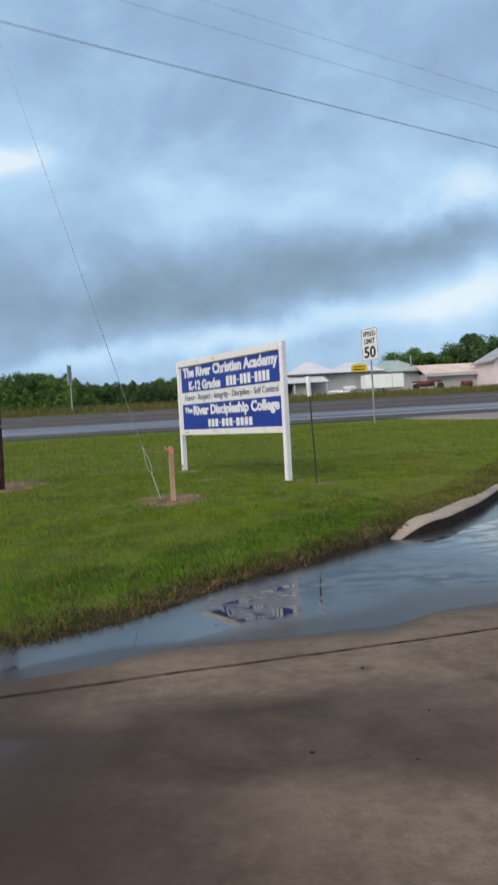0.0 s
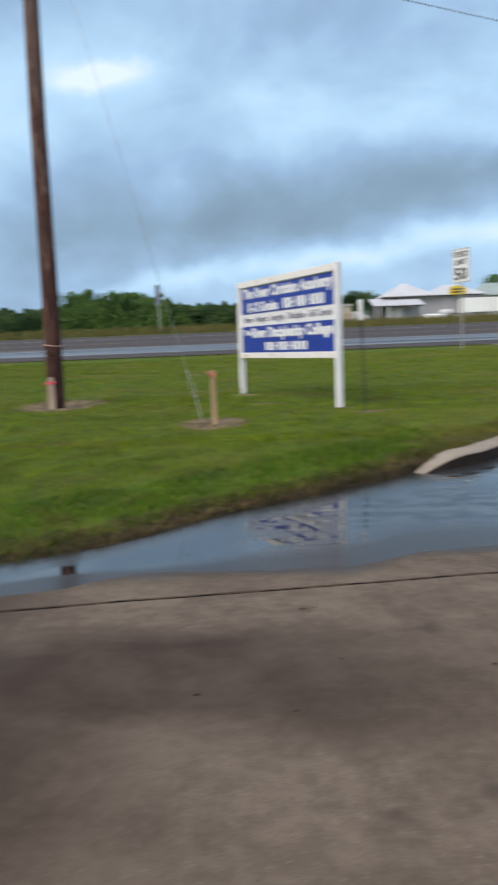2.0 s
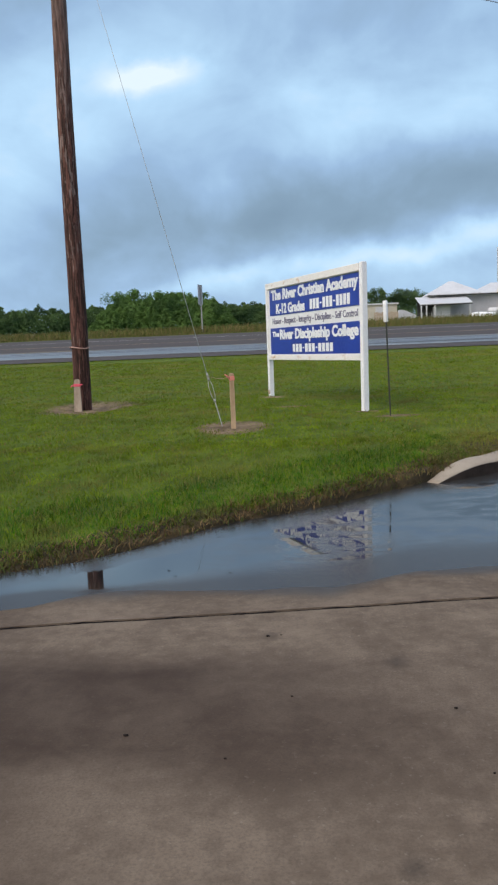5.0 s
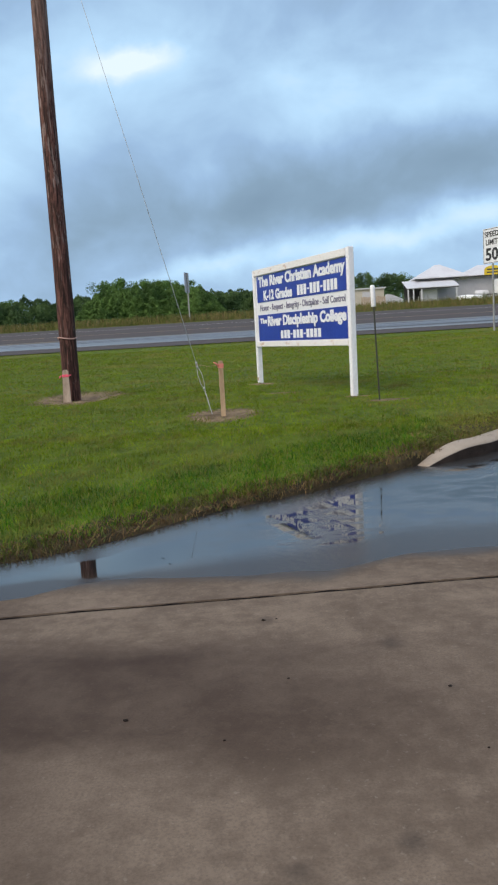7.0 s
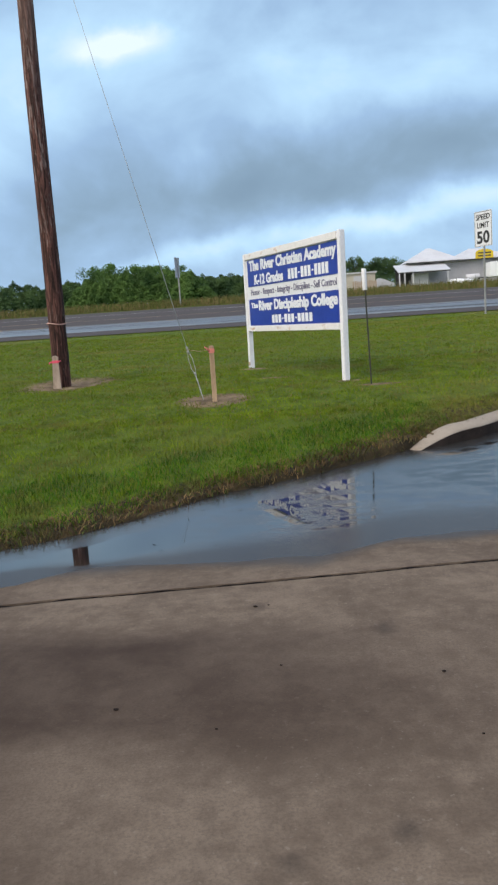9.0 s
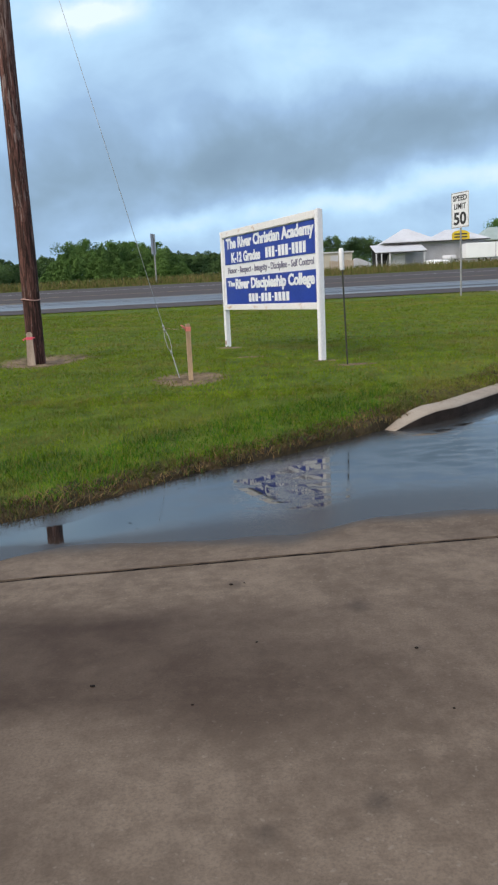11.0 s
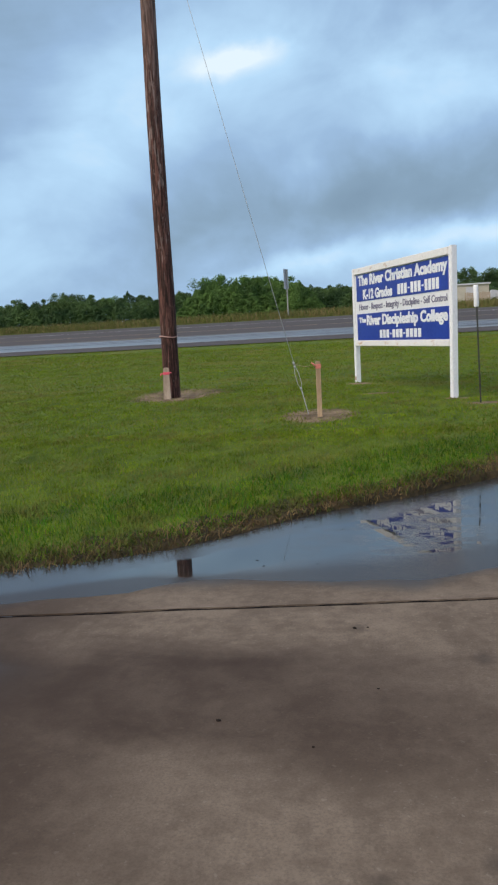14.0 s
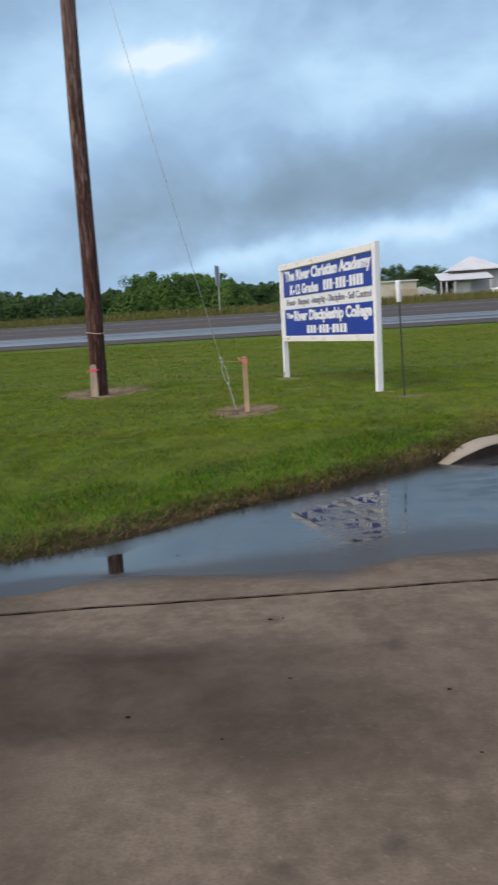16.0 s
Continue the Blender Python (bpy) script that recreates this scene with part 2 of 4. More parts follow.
def ground_material():
    m, gr, b = material("lawn_soil")
    p = place(gr)
    patch = gr.noise(p, 0.55, 4.0, 0.6)
    tuft = gr.noise(gr.stretch(p, (1.0, 0.5, 1.0)), 7.0, 5.0, 0.65)
    fine = gr.noise(p, 90.0, 3.0, 0.7)
    green = gr.mix(gr.span(tuft, 0.3, 0.7), (0.052, 0.086, 0.007), (0.128, 0.180, 0.014))
    green = gr.mix(gr.math("MULTIPLY", gr.span(patch, 0.48, 0.68), 0.5), green, (0.165, 0.165, 0.035))
    green = gr.mix(gr.math("MULTIPLY", fine, 0.35), green, (0.03, 0.045, 0.008))
    soil = gr.mix(gr.span(tuft, 0.35, 0.7), (0.115, 0.080, 0.046), (0.29, 0.205, 0.13))
    sep = gr.node("ShaderNodeSeparateXYZ")
    gr.put(sep.inputs[0], p)
    bare = None
    for x, y, rx, ry in BARE:
        d = gr.vmath("LENGTH", gr.vmath("DIVIDE", gr.vmath("SUBTRACT", gr.vmath("MULTIPLY", p, (1, 1, 0)), (x, y, 0)), (rx, ry, 1)))
        hole = gr.span(gr.math("MULTIPLY_ADD", gr.math("SUBTRACT", tuft, 0.5), 0.5, d), 1.12, 0.85)
        bare = hole if bare is None else gr.math("MAXIMUM", bare, hole)
    rim = gr.math("MAXIMUM", gr.math("MULTIPLY_ADD", sep.outputs[0], 0.87, 3.34), gr.math("MULTIPLY_ADD", sep.outputs[0], 1.2, 2.93))
    # brown wet debris at the edge, darkened further for shade under overhanging grass
    shaded_muck = gr.mix(gr.span(tuft, 0.35, 0.7), (0.020, 0.013, 0.009), (0.075, 0.047, 0.026))
    rim = gr.math("MULTIPLY_ADD", gr.math("SUBTRACT", tuft, 0.5), 0.7, gr.math("SUBTRACT", sep.outputs[1], rim))
    wet_shaded_rim = gr.math("MULTIPLY", gr.span(rim, 0.30, 0.10), 0.95)
    gr.put(b.inputs["Base Color"], gr.mix(wet_shaded_rim, gr.mix(bare, green, soil), shaded_muck))
    b.inputs["Roughness"].default_value = 0.9
    b.inputs["Specular IOR Level"].default_value = 0.2
    bump(gr, b, gr.math("ADD", fine, tuft), 0.7, 0.02)
    return m


def blade_material(name, a, c, dry, share):
    m, gr, b = material(name)
    rnd = gr.node("ShaderNodeNewGeometry").outputs["Random Per Island"]
    p = place(gr)
    tone = gr.math("ADD", gr.math("MULTIPLY", rnd, 0.42), gr.math("MULTIPLY", gr.noise(p, 1.1, 3.0, 0.6), 0.58))
    col = gr.mix(tone, a, c)
    shade = gr.noise(gr.stretch(p, (1.0, 0.7, 1.0)), 1.7, 5.0, 0.65)
    col = gr.mix(gr.math("MULTIPLY", gr.span(shade, 0.46, 0.66), 0.6), col, tuple(v * 0.5 for v in a))
    tuft = gr.noise(p, 9.0, 3.0, 0.6)
    col = gr.mix(gr.math("MULTIPLY", gr.span(tuft, 0.46, 0.62), 0.5), col, tuple(v * 0.5 for v in a))
    fresh = gr.noise(gr.stretch(p, (1.0, 0.6, 1.0), (4.0, 1.0, 0.0)), 3.4, 4.0, 0.6)
    col = gr.mix(gr.math("MULTIPLY", gr.span(fresh, 0.52, 0.68), 0.45), col, tuple(v * 1.2 for v in c))
    flecks = gr.math("MULTIPLY", gr.span(gr.noise(gr.stretch(p, (1.0, 0.6, 1.0), (0.0, 7.0, 0.0)), 2.3, 6.0, 0.72), 0.52, 0.63), 0.65)
    straw = gr.math("GREATER_THAN", gr.math("FRACT", gr.math("MULTIPLY", rnd, 37.3)), 1.0 - share)
    patch = gr.math("MAXIMUM", straw, gr.math("MULTIPLY", gr.span(gr.noise(p, 0.55, 4.0, 0.6), 0.5, 0.68), 0.40))
    col = gr.mix(flecks, gr.mix(patch, col, dry), tuple(v * 0.62 for v in dry))
    gr.put(b.inputs["Base Color"], col)
    b.inputs["Roughness"].default_value = 0.65
    b.inputs["Specular IOR Level"].default_value = 0.10
    return m


def asphalt_material():
    m, gr, b = material("wet_asphalt")
    p = place(gr)
    sep = gr.node("ShaderNodeSeparateXYZ")
    gr.put(sep.inputs[0], p)
    y = sep.outputs[1]
    streak = gr.noise(gr.stretch(p, (0.035, 2.2, 1.0)), 1.6, 5.0, 0.66)
    grit = gr.noise(p, 40.0, 3.0, 0.7)
    col = gr.mix(streak, (0.056, 0.050, 0.053), (0.128, 0.108, 0.108))
    col = gr.mix(gr.math("MULTIPLY", grit, 0.4), col, (0.03, 0.03, 0.032))
    gr.put(b.inputs["Base Color"], col)
    wet = gr.math("MULTIPLY", gr.span(y, 31.2, 31.8), gr.span(y, 36.2, 35.4))
    wet = gr.math("MULTIPLY", wet, gr.span(streak, 0.38, 0.55, 0.45, 1.0))
    gr.put(b.inputs["Roughness"], gr.span(wet, 0.0, 1.0, 0.85, 0.30))
    gr.put(b.inputs["Specular IOR Level"], gr.span(wet, 0.0, 1.0, 0.10, 0.60))
    bump(gr, b, grit, 0.15, 0.004)
    return m


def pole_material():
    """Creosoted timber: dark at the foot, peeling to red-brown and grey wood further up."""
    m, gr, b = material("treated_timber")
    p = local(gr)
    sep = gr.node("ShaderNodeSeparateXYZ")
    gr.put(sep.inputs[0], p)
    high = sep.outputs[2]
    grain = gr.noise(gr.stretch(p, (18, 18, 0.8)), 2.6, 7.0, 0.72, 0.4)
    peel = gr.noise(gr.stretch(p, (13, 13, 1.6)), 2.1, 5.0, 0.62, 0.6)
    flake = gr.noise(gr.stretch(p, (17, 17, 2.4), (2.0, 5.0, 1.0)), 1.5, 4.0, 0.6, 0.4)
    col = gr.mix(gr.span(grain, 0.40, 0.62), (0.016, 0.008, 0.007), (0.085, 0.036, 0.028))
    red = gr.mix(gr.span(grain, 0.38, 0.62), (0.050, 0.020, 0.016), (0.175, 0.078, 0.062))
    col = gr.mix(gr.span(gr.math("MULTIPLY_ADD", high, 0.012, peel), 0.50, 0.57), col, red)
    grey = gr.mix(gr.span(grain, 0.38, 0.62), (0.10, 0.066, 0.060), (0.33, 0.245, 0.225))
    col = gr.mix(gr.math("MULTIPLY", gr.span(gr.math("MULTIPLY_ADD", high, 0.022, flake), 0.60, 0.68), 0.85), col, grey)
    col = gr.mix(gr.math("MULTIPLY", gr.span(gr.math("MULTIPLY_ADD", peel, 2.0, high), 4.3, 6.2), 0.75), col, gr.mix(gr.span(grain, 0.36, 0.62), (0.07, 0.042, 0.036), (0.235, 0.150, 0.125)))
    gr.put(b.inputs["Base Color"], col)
    b.inputs["Roughness"].default_value = 0.8
    b.inputs["Specular IOR Level"].default_value = 0.25
    bump(gr, b, gr.math("ADD", grain, peel), 0.7, 0.012)
    return m


def paint_material(name, base, rust, amount):
    """White paint with brown weathering where the wood has soaked."""
    m, gr, b = material(name)
    p = local(gr)
    f = gr.noise(gr.stretch(p, (2.2, 8, 5)), 2.0, 5.0, 0.65, 0.2)
    fine = gr.noise(p, 45.0, 3.0, 0.6)
    col = gr.mix(gr.span(fine, 0.3, 0.8), base, tuple(v * 0.86 for v in base))
    col = gr.mix(gr.span(f, 0.64 - amount, 0.78 - amount), col, rust)
    gr.put(b.inputs["Base Color"], col)
    b.inputs["Roughness"].default_value = 0.5
    bump(gr, b, fine, 0.15, 0.002)
    return m


def leaf_material(name, a, c):
    m, gr, b = material(name)
    rnd = gr.node("ShaderNodeNewGeometry").outputs["Random Per Island"]
    mass = gr.span(gr.noise(place(gr), 0.30, 4.0, 0.6), 0.34, 0.66)
    tone = gr.math("ADD", gr.math("MULTIPLY", rnd, 0.16), gr.math("MULTIPLY", mass, 0.84))
    gr.put(b.inputs["Base Color"], gr.mix(tone, a, c))
    b.inputs["Roughness"].default_value = 0.6
    b.inputs["Specular IOR Level"].default_value = 0.2
    return m


CONCRETE = concrete_material()
WATER = water_material()
SOIL = ground_material()
LAWN = blade_material("mown_grass", (0.088, 0.140, 0.007), (0.212, 0.286, 0.014), (0.24, 0.185, 0.065), 0.09)
RANK = blade_material("rank_grass", (0.017, 0.072, 0.004), (0.074, 0.208, 0.010), (0.12, 0.10, 0.035), 0.07)
STRAW = blade_material("dead_grass", (0.035, 0.019, 0.010), (0.31, 0.205, 0.095), (0.08, 0.115, 0.022), 0.25)
VERGE = blade_material("verge_grass", (0.070, 0.090, 0.020), (0.165, 0.170, 0.045), (0.20, 0.155, 0.07), 0.3)
ASPHALT = asphalt_material()
KERB = worn("kerb_concrete", (0.36, 0.30, 0.245), (0.24, 0.195, 0.16), 0.85, 2.5, 90.0, relief=0.25, gloss=0.2)
KERB_WET_SHADED = worn("kerb_wet_shaded", (0.035, 0.026, 0.022), (0.016, 0.013, 0.012), 0.85, 6.0, 80.0, relief=0.3, gloss=0.08)
APRON = worn("apron_concrete", (0.24, 0.20, 0.172), (0.17, 0.14, 0.118), 0.8, 0.6, 12.0)
SEAL = worn("joint_seal", (0.014, 0.010, 0.009), (0.006, 0.005, 0.005), 0.9, 20.0, 90.0, gloss=0.05)
DAMP_SEAL = worn("damp_joint_seal", (0.050, 0.038, 0.032), (0.032, 0.025, 0.021), 0.6, 20.0, 90.0, gloss=0.2)
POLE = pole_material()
WHITE = paint_material("white_paint", (0.88, 0.87, 0.90), (0.42, 0.27, 0.17), -0.07)
WHITE_OLD = paint_material("weathered_white_paint", (0.85, 0.82, 0.81), (0.55, 0.36, 0.23), 0.06)
BOARD = worn("white_board", (0.80, 0.80, 0.82), (0.70, 0.70, 0.73), 0.4, 2.0, 50.0, relief=0.05)
BLUE = worn("blue_panel", (0.010, 0.040, 0.34), (0.008, 0.030, 0.26), 0.35, 1.5, 40.0, relief=0.03)
LETTER = worn("white_lettering", (0.84, 0.84, 0.86), (0.74, 0.75, 0.80), 0.45, 3.0, 60.0, relief=0.0)
GREY_LETTER = worn("grey_lettering", (0.20, 0.19, 0.27), (0.13, 0.12, 0.20), 0.5, 3.0, 60.0, relief=0.0)
BLACK = worn("black_lettering", (0.015, 0.015, 0.017), (0.03, 0.03, 0.03), 0.5, 3.0, 60.0, relief=0.0)
GREEN_STEEL = worn("green_steel", (0.022, 0.032, 0.024), (0.05, 0.035, 0.025), 0.55, 6.0, 50.0)
ZINC = worn("galvanised_steel", (0.36, 0.36, 0.35), (0.26, 0.26, 0.26), 0.55, 8.0, 60.0, metal=0.3)
STRAND = worn("guy_strand", (0.40, 0.42, 0.44), (0.30, 0.32, 0.34), 0.6, 10.0, 60.0)
CABLE = worn("cable", (0.24, 0.26, 0.29), (0.18, 0.19, 0.21), 0.5, 10.0, 60.0)
STAKE = worn("raw_timber", (0.50, 0.35, 0.22), (0.32, 0.21, 0.13), 0.8, 6.0, 40.0, stretch=(3, 3, 0.5))
STAKE_GREY = worn("weathered_timber", (0.46, 0.36, 0.28), (0.27, 0.20, 0.155), 0.85, 6.0, 40.0, stretch=(3, 3, 0.5))
PINK = worn("pink_ribbon", (0.85, 0.10, 0.17), (0.70, 0.08, 0.13), 0.5, 12.0, 60.0, relief=0.0)
ORANGE = worn("faded_orange_ribbon", (0.70, 0.22, 0.18), (0.55, 0.19, 0.15), 0.6, 12.0, 60.0, relief=0.0)
ROPE = worn("faded_tape", (0.55, 0.33, 0.29), (0.36, 0.2, 0.17), 0.7, 12.0, 60.0, relief=0.0)
STONE = worn("dark_pebble", (0.02, 0.015, 0.013), (0.01, 0.008, 0.008), 0.9, 30.0, 90.0, gloss=0.1)
LINE_WHITE = worn("road_paint_white", (0.55, 0.54, 0.52), (0.18, 0.18, 0.18), 0.55, 0.7, 12.0)
LINE_YELLOW = worn("road_paint_yellow", (0.42, 0.27, 0.10), (0.15, 0.12, 0.08), 0.55, 0.7, 12.0)
METAL_WALL = worn("pale_sheet_metal", (0.52, 0.51, 0.55), (0.43, 0.42, 0.46), 0.5, 0.5, 6.0, metal=0.1)
METAL_ROOF = worn("white_metal_roof", (0.64, 0.63, 0.66), (0.54, 0.53, 0.56), 0.5, 0.6, 5.0, metal=0.1)
GREEN_ROOF = worn("grey_green_roof", (0.36, 0.42, 0.39), (0.26, 0.31, 0.29), 0.5, 0.6, 5.0)
BEIGE = worn("beige_siding", (0.50, 0.45, 0.38), (0.40, 0.35, 0.30), 0.7, 0.6, 5.0)
TAN_ROOF = worn("tan_metal_roof", (0.66, 0.52, 0.46), (0.54, 0.42, 0.36), 0.6, 0.6, 5.0)
PINK_WALL = worn("pinkish_siding", (0.80, 0.68, 0.73), (0.70, 0.58, 0.63), 0.7, 0.6, 5.0)
GREY_ROOF = worn("grey_roof", (0.34, 0.35, 0.37), (0.25, 0.26, 0.28), 0.7, 0.6, 5.0)
DARK = worn("dark_parts_and_bay_shade", (0.03, 0.03, 0.033), (0.02, 0.02, 0.02), 0.6, 2.0, 20.0)
YELLOW = worn("yellow_sheet", (0.72, 0.52, 0.02), (0.55, 0.38, 0.02), 0.5, 1.0, 10.0)
TRAILER = worn("white_trailer_skin", (0.92, 0.92, 0.94), (0.86, 0.86, 0.88), 0.35, 0.8, 10.0)
RED_IRON = worn("rusty_red_iron", (0.16, 0.035, 0.028), (0.07, 0.025, 0.02), 0.7, 3.0, 20.0)
RUBBER = worn("tyre_rubber", (0.02, 0.02, 0.02), (0.012, 0.012, 0.012), 0.8, 8.0, 60.0)
GLASS, gg, gb = material("dark_glass")
gg.put(gb.inputs["Base Color"], (0.02, 0.025, 0.03))
gb.inputs["Roughness"].default_value = 0.08
BARK = worn("bark", (0.10, 0.075, 0.055), (0.05, 0.038, 0.03), 0.9, 5.0, 30.0)
LEAF_A = leaf_material("light_foliage", (0.045, 0.105, 0.024), (0.105, 0.195, 0.040))
LEAF_C = leaf_material("fresh_foliage", (0.048, 0.100, 0.026), (0.130, 0.222, 0.054))
LEAF_B = leaf_material("dark_foliage", (0.027, 0.062, 0.024), (0.105, 0.172, 0.055))


# ---- building helpers ----
def part(name, bm, mat, parent=None, label=""):
    me = bpy.data.meshes.new(name)
    bm.to_mesh(me)
    bm.free()
    for mt in mat if isinstance(mat, (list, tuple)) else (mat,):
        me.materials.append(mt)
    ob = new(name, me)
    ob.parent = parent
    if label:
        tagged(ob, label)
    return ob


def thing(name, m, label, category, group="", kind=""):
    ob = new(name)
    ob.empty_display_size = 0.1
    ob.matrix_world = m
    return tagged(ob, label, category, group, kind)


def box(x0, x1, y0, y1, z0, z1, bevel=0.0):
    bm = bmesh.new()
    bmesh.ops.create_cube(bm, size=1.0, matrix=Matrix.Translation(((x0 + x1) / 2, (y0 + y1) / 2, (z0 + z1) / 2)) @ Matrix.Diagonal((x1 - x0, y1 - y0, z1 - z0, 1)))
    if bevel:
        bmesh.ops.bevel(bm, geom=bm.edges[:], offset=bevel, segments=2, affect="EDGES")
    return bm


def tube(points, radii, sides=10, cap=True):
    """A tapered tube along points."""
    bm = bmesh.new()
    pts = [Vector([float(c) for c in p]) for p in points]
    if not isinstance(radii, (list, tuple)):
        radii = [radii] * len(pts)
    rings = []
    for i, (p, r) in enumerate(zip(pts, radii)):
        d = (pts[min(i + 1, len(pts) - 1)] - pts[max(i - 1, 0)]).normalized()
        side = d.cross(Vector((0, 0, 1)) if abs(d.z) < 0.95 else Vector((0, 1, 0))).normalized()
        up = side.cross(d)
        rings.append([bm.verts.new(p + float(r) * (math.cos(a) * side + math.sin(a) * up)) for a in (2 * math.pi * k / sides for k in range(sides))])
    for a, c in zip(rings, rings[1:]):
        for k in range(sides):
            bm.faces.new((a[k], a[(k + 1) % sides], c[(k + 1) % sides], c[k]))
    if cap:
        bm.faces.new(rings[0])
        bm.faces.new(list(reversed(rings[-1])))
    bmesh.ops.recalc_face_normals(bm, faces=bm.faces[:])
    for f in bm.faces:
        f.smooth = len(f.verts) == 4
    return bm


def prism(outline, depth, axis="y"):
    """A closed outline of (a, z) drawn out along the other level axis from depth[0] to depth[1]."""
    bm = bmesh.new()
    put = (lambda a, z, d: (a, d, z)) if axis == "y" else (lambda a, z, d: (d, a, z))
    lo = [bm.verts.new(put(a, z, depth[0])) for a, z in outline]
    hi = [bm.verts.new(put(a, z, depth[1])) for a, z in outline]
    bm.faces.new(lo)
    bm.faces.new(list(reversed(hi)))
    for k in range(len(lo)):
        n = (k + 1) % len(lo)
        bm.faces.new((lo[k], hi[k], hi[n], lo[n]))
    bmesh.ops.recalc_face_normals(bm, faces=bm.faces[:])
    return bm


def hip_roof(x0, x1, y0, y1, z0, z1, inset, thick=0.12):
    bm = bmesh.new()
    ym = (y0 + y1) / 2
    low = [bm.verts.new(p) for p in ((x0, y0, z0), (x1, y0, z0), (x1, y1, z0), (x0, y1, z0))]
    eave = [bm.verts.new((v.co.x, v.co.y, z0 + thick)) for v in low]
    r0, r1 = bm.verts.new((x0 + inset, ym, z1)), bm.verts.new((x1 - inset, ym, z1))
    bm.faces.new(low)
    for k in range(4):
        bm.faces.new((low[k], low[(k + 1) % 4], eave[(k + 1) % 4], eave[k]))
    bm.faces.new((eave[0], eave[1], r1, r0))
    bm.faces.new((eave[2], eave[3], r0, r1))
    bm.faces.new((eave[1], eave[2], r1))
    bm.faces.new((eave[3], eave[0], r0))
    bmesh.ops.recalc_face_normals(bm, faces=bm.faces[:])
    return bm


def grid_mesh(name, xs, ys, height, mats, parent=None, keep=None):
    """A sheet over the given lines, at height(x, y) (arrays)."""
    X, Y = np.meshgrid(xs, ys)
    Z = height(X, Y)
    verts = np.stack([X.ravel(), Y.ravel(), Z.ravel()], 1)
    n, m = len(xs), len(ys)
    i = (np.arange(m - 1)[:, None] * n + np.arange(n - 1)).ravel()
    faces = np.stack([i, i + 1, i + n + 1, i + n], 1)
    if keep is not None:
        mid = verts[faces].mean(1)
        faces = faces[keep(mid[:, 0], mid[:, 1])]
    me = bpy.data.meshes.new(name)
    me.from_pydata(verts.tolist(), [], faces.tolist())
    me.update()
    me.shade_smooth()
    for mt in mats:
        me.materials.append(mt)
    ob = new(name, me)
    ob.parent = parent
    return ob


# ---- the lie of the land ----
EDGE_X = [-60.0, -8.0, -3.0, -0.83, -0.24, 0.30, 0.73, 1.23, 1.80, 2.37, 2.95, 3.60, 3.92, 5.2, 8.0, 11.0, 12.3]
EDGE_Y = [-30.0, -1.5, 1.38, 2.63, 2.97, 3.39, 3.92, 4.27, 4.79, 5.24, 5.99, 6.98, 7.36, 9.3, 13.5, 18.5, 23.0]
LAND_Y = [-60.0, 3.0, 5.0, 7.2, 8.4, 10.6, 20.0, 28.0, 29.4, 46.0, 50.0, 100.0, 150.0, 400.0, 1500.0]
LAND_Z = [0.03, 0.03, 0.075, 0.15, 0.176, 0.232, 0.42, 0.633, 0.77, 2.02, 2.32, 4.25, 5.6, 7.0, 10.0]
rng = np.random.default_rng(7)


def ripple(x, y, scale, seed):
    """Smooth unevenness from a few crossing waves."""
    r = np.random.default_rng(seed)
    z = 0 * x
    for _ in range(7):
        a, k, p = r.uniform(0, 6.28), r.uniform(0.6, 1.9) / scale, r.uniform(0, 6.28)
        z = z + np.sin((x * np.cos(a) + y * np.sin(a)) * k * 6.28 + p) / 7
    return z


def edge_y(x):
    return np.interp(x, EDGE_X, EDGE_Y) - 0.075 * np.clip((1.75 - x) / 0.5, 0, 1) + 0.035 * ripple(x, 0 * x, 0.7, 3) * (x < 1.6)


def inside(x, y):
    """How far a place lies inside the lawn, past its edge to the paving; about metres."""
    d = (y - edge_y(x)) * 0.78
    right = np.interp(y, [5.0, 18.5, 23.0, 25.5, 27.5, 29.6, 31.0], [99.0, 11.0, 12.3, 11.9, 11.2, 10.4, 9.0])
    return np.minimum(d, np.where(y > 18, right - x, 99.0))


def land(x, y):
    z = np.interp(y, LAND_Y, LAND_Z)
    z = z + 0.012 * np.exp(-(((x - 2.9) / 1.2) ** 2) - ((y - 6.0) / 1.4) ** 2)
    z = z - 0.03 * np.exp(-((((x + 1.70) / 0.55) ** 2 + ((y - 10.05) / 0.85) ** 2) ** 3))
    lawn = (y < 29) & (y > 2)
    return z + np.where(lawn, 0.012 * ripple(x, y, 1.6, 5) + 0.02 * ripple(x, y, 6.0, 6) * np.clip((y - 12) / 4, 0, 1), 0)


def slab_z(x, y):
    z = 0.0175 * (3.0 - np.minimum(y, 6.5)) + 0.0011 * ripple(x, y, 0.9, 11) + 0.0007 * ripple(x, y, 0.35, 12)
    z = z + np.interp(x, [-2.0, -0.5, 0.1, 0.3, 1.15, 1.5, 3.0], [-0.010, -0.007, -0.005, -0.002, -0.002, 0.0018, 0.001])
    return np.where(y > 9, np.maximum(z, np.interp(y, LAND_Y, LAND_Z) - 0.02), z)


def ground_z(x, y):
    d = inside(x, y)
    s = np.clip(d / 0.07, 0, 1)
    low = np.where(y < 12, -0.25, np.interp(y, LAND_Y, LAND_Z) - 0.12)
    low = np.where(y > 29.2, np.interp(y, LAND_Y, LAND_Z) - np.where(y < 46.3, 0.1, 0.0), low)
    up = land(x, y) - 0.05 * np.exp(-np.maximum(d, 0) / 0.15)
    up = np.where(y > 29.2, low, up)
    return np.where(y > 29.2, low, low + (up - low) * s)


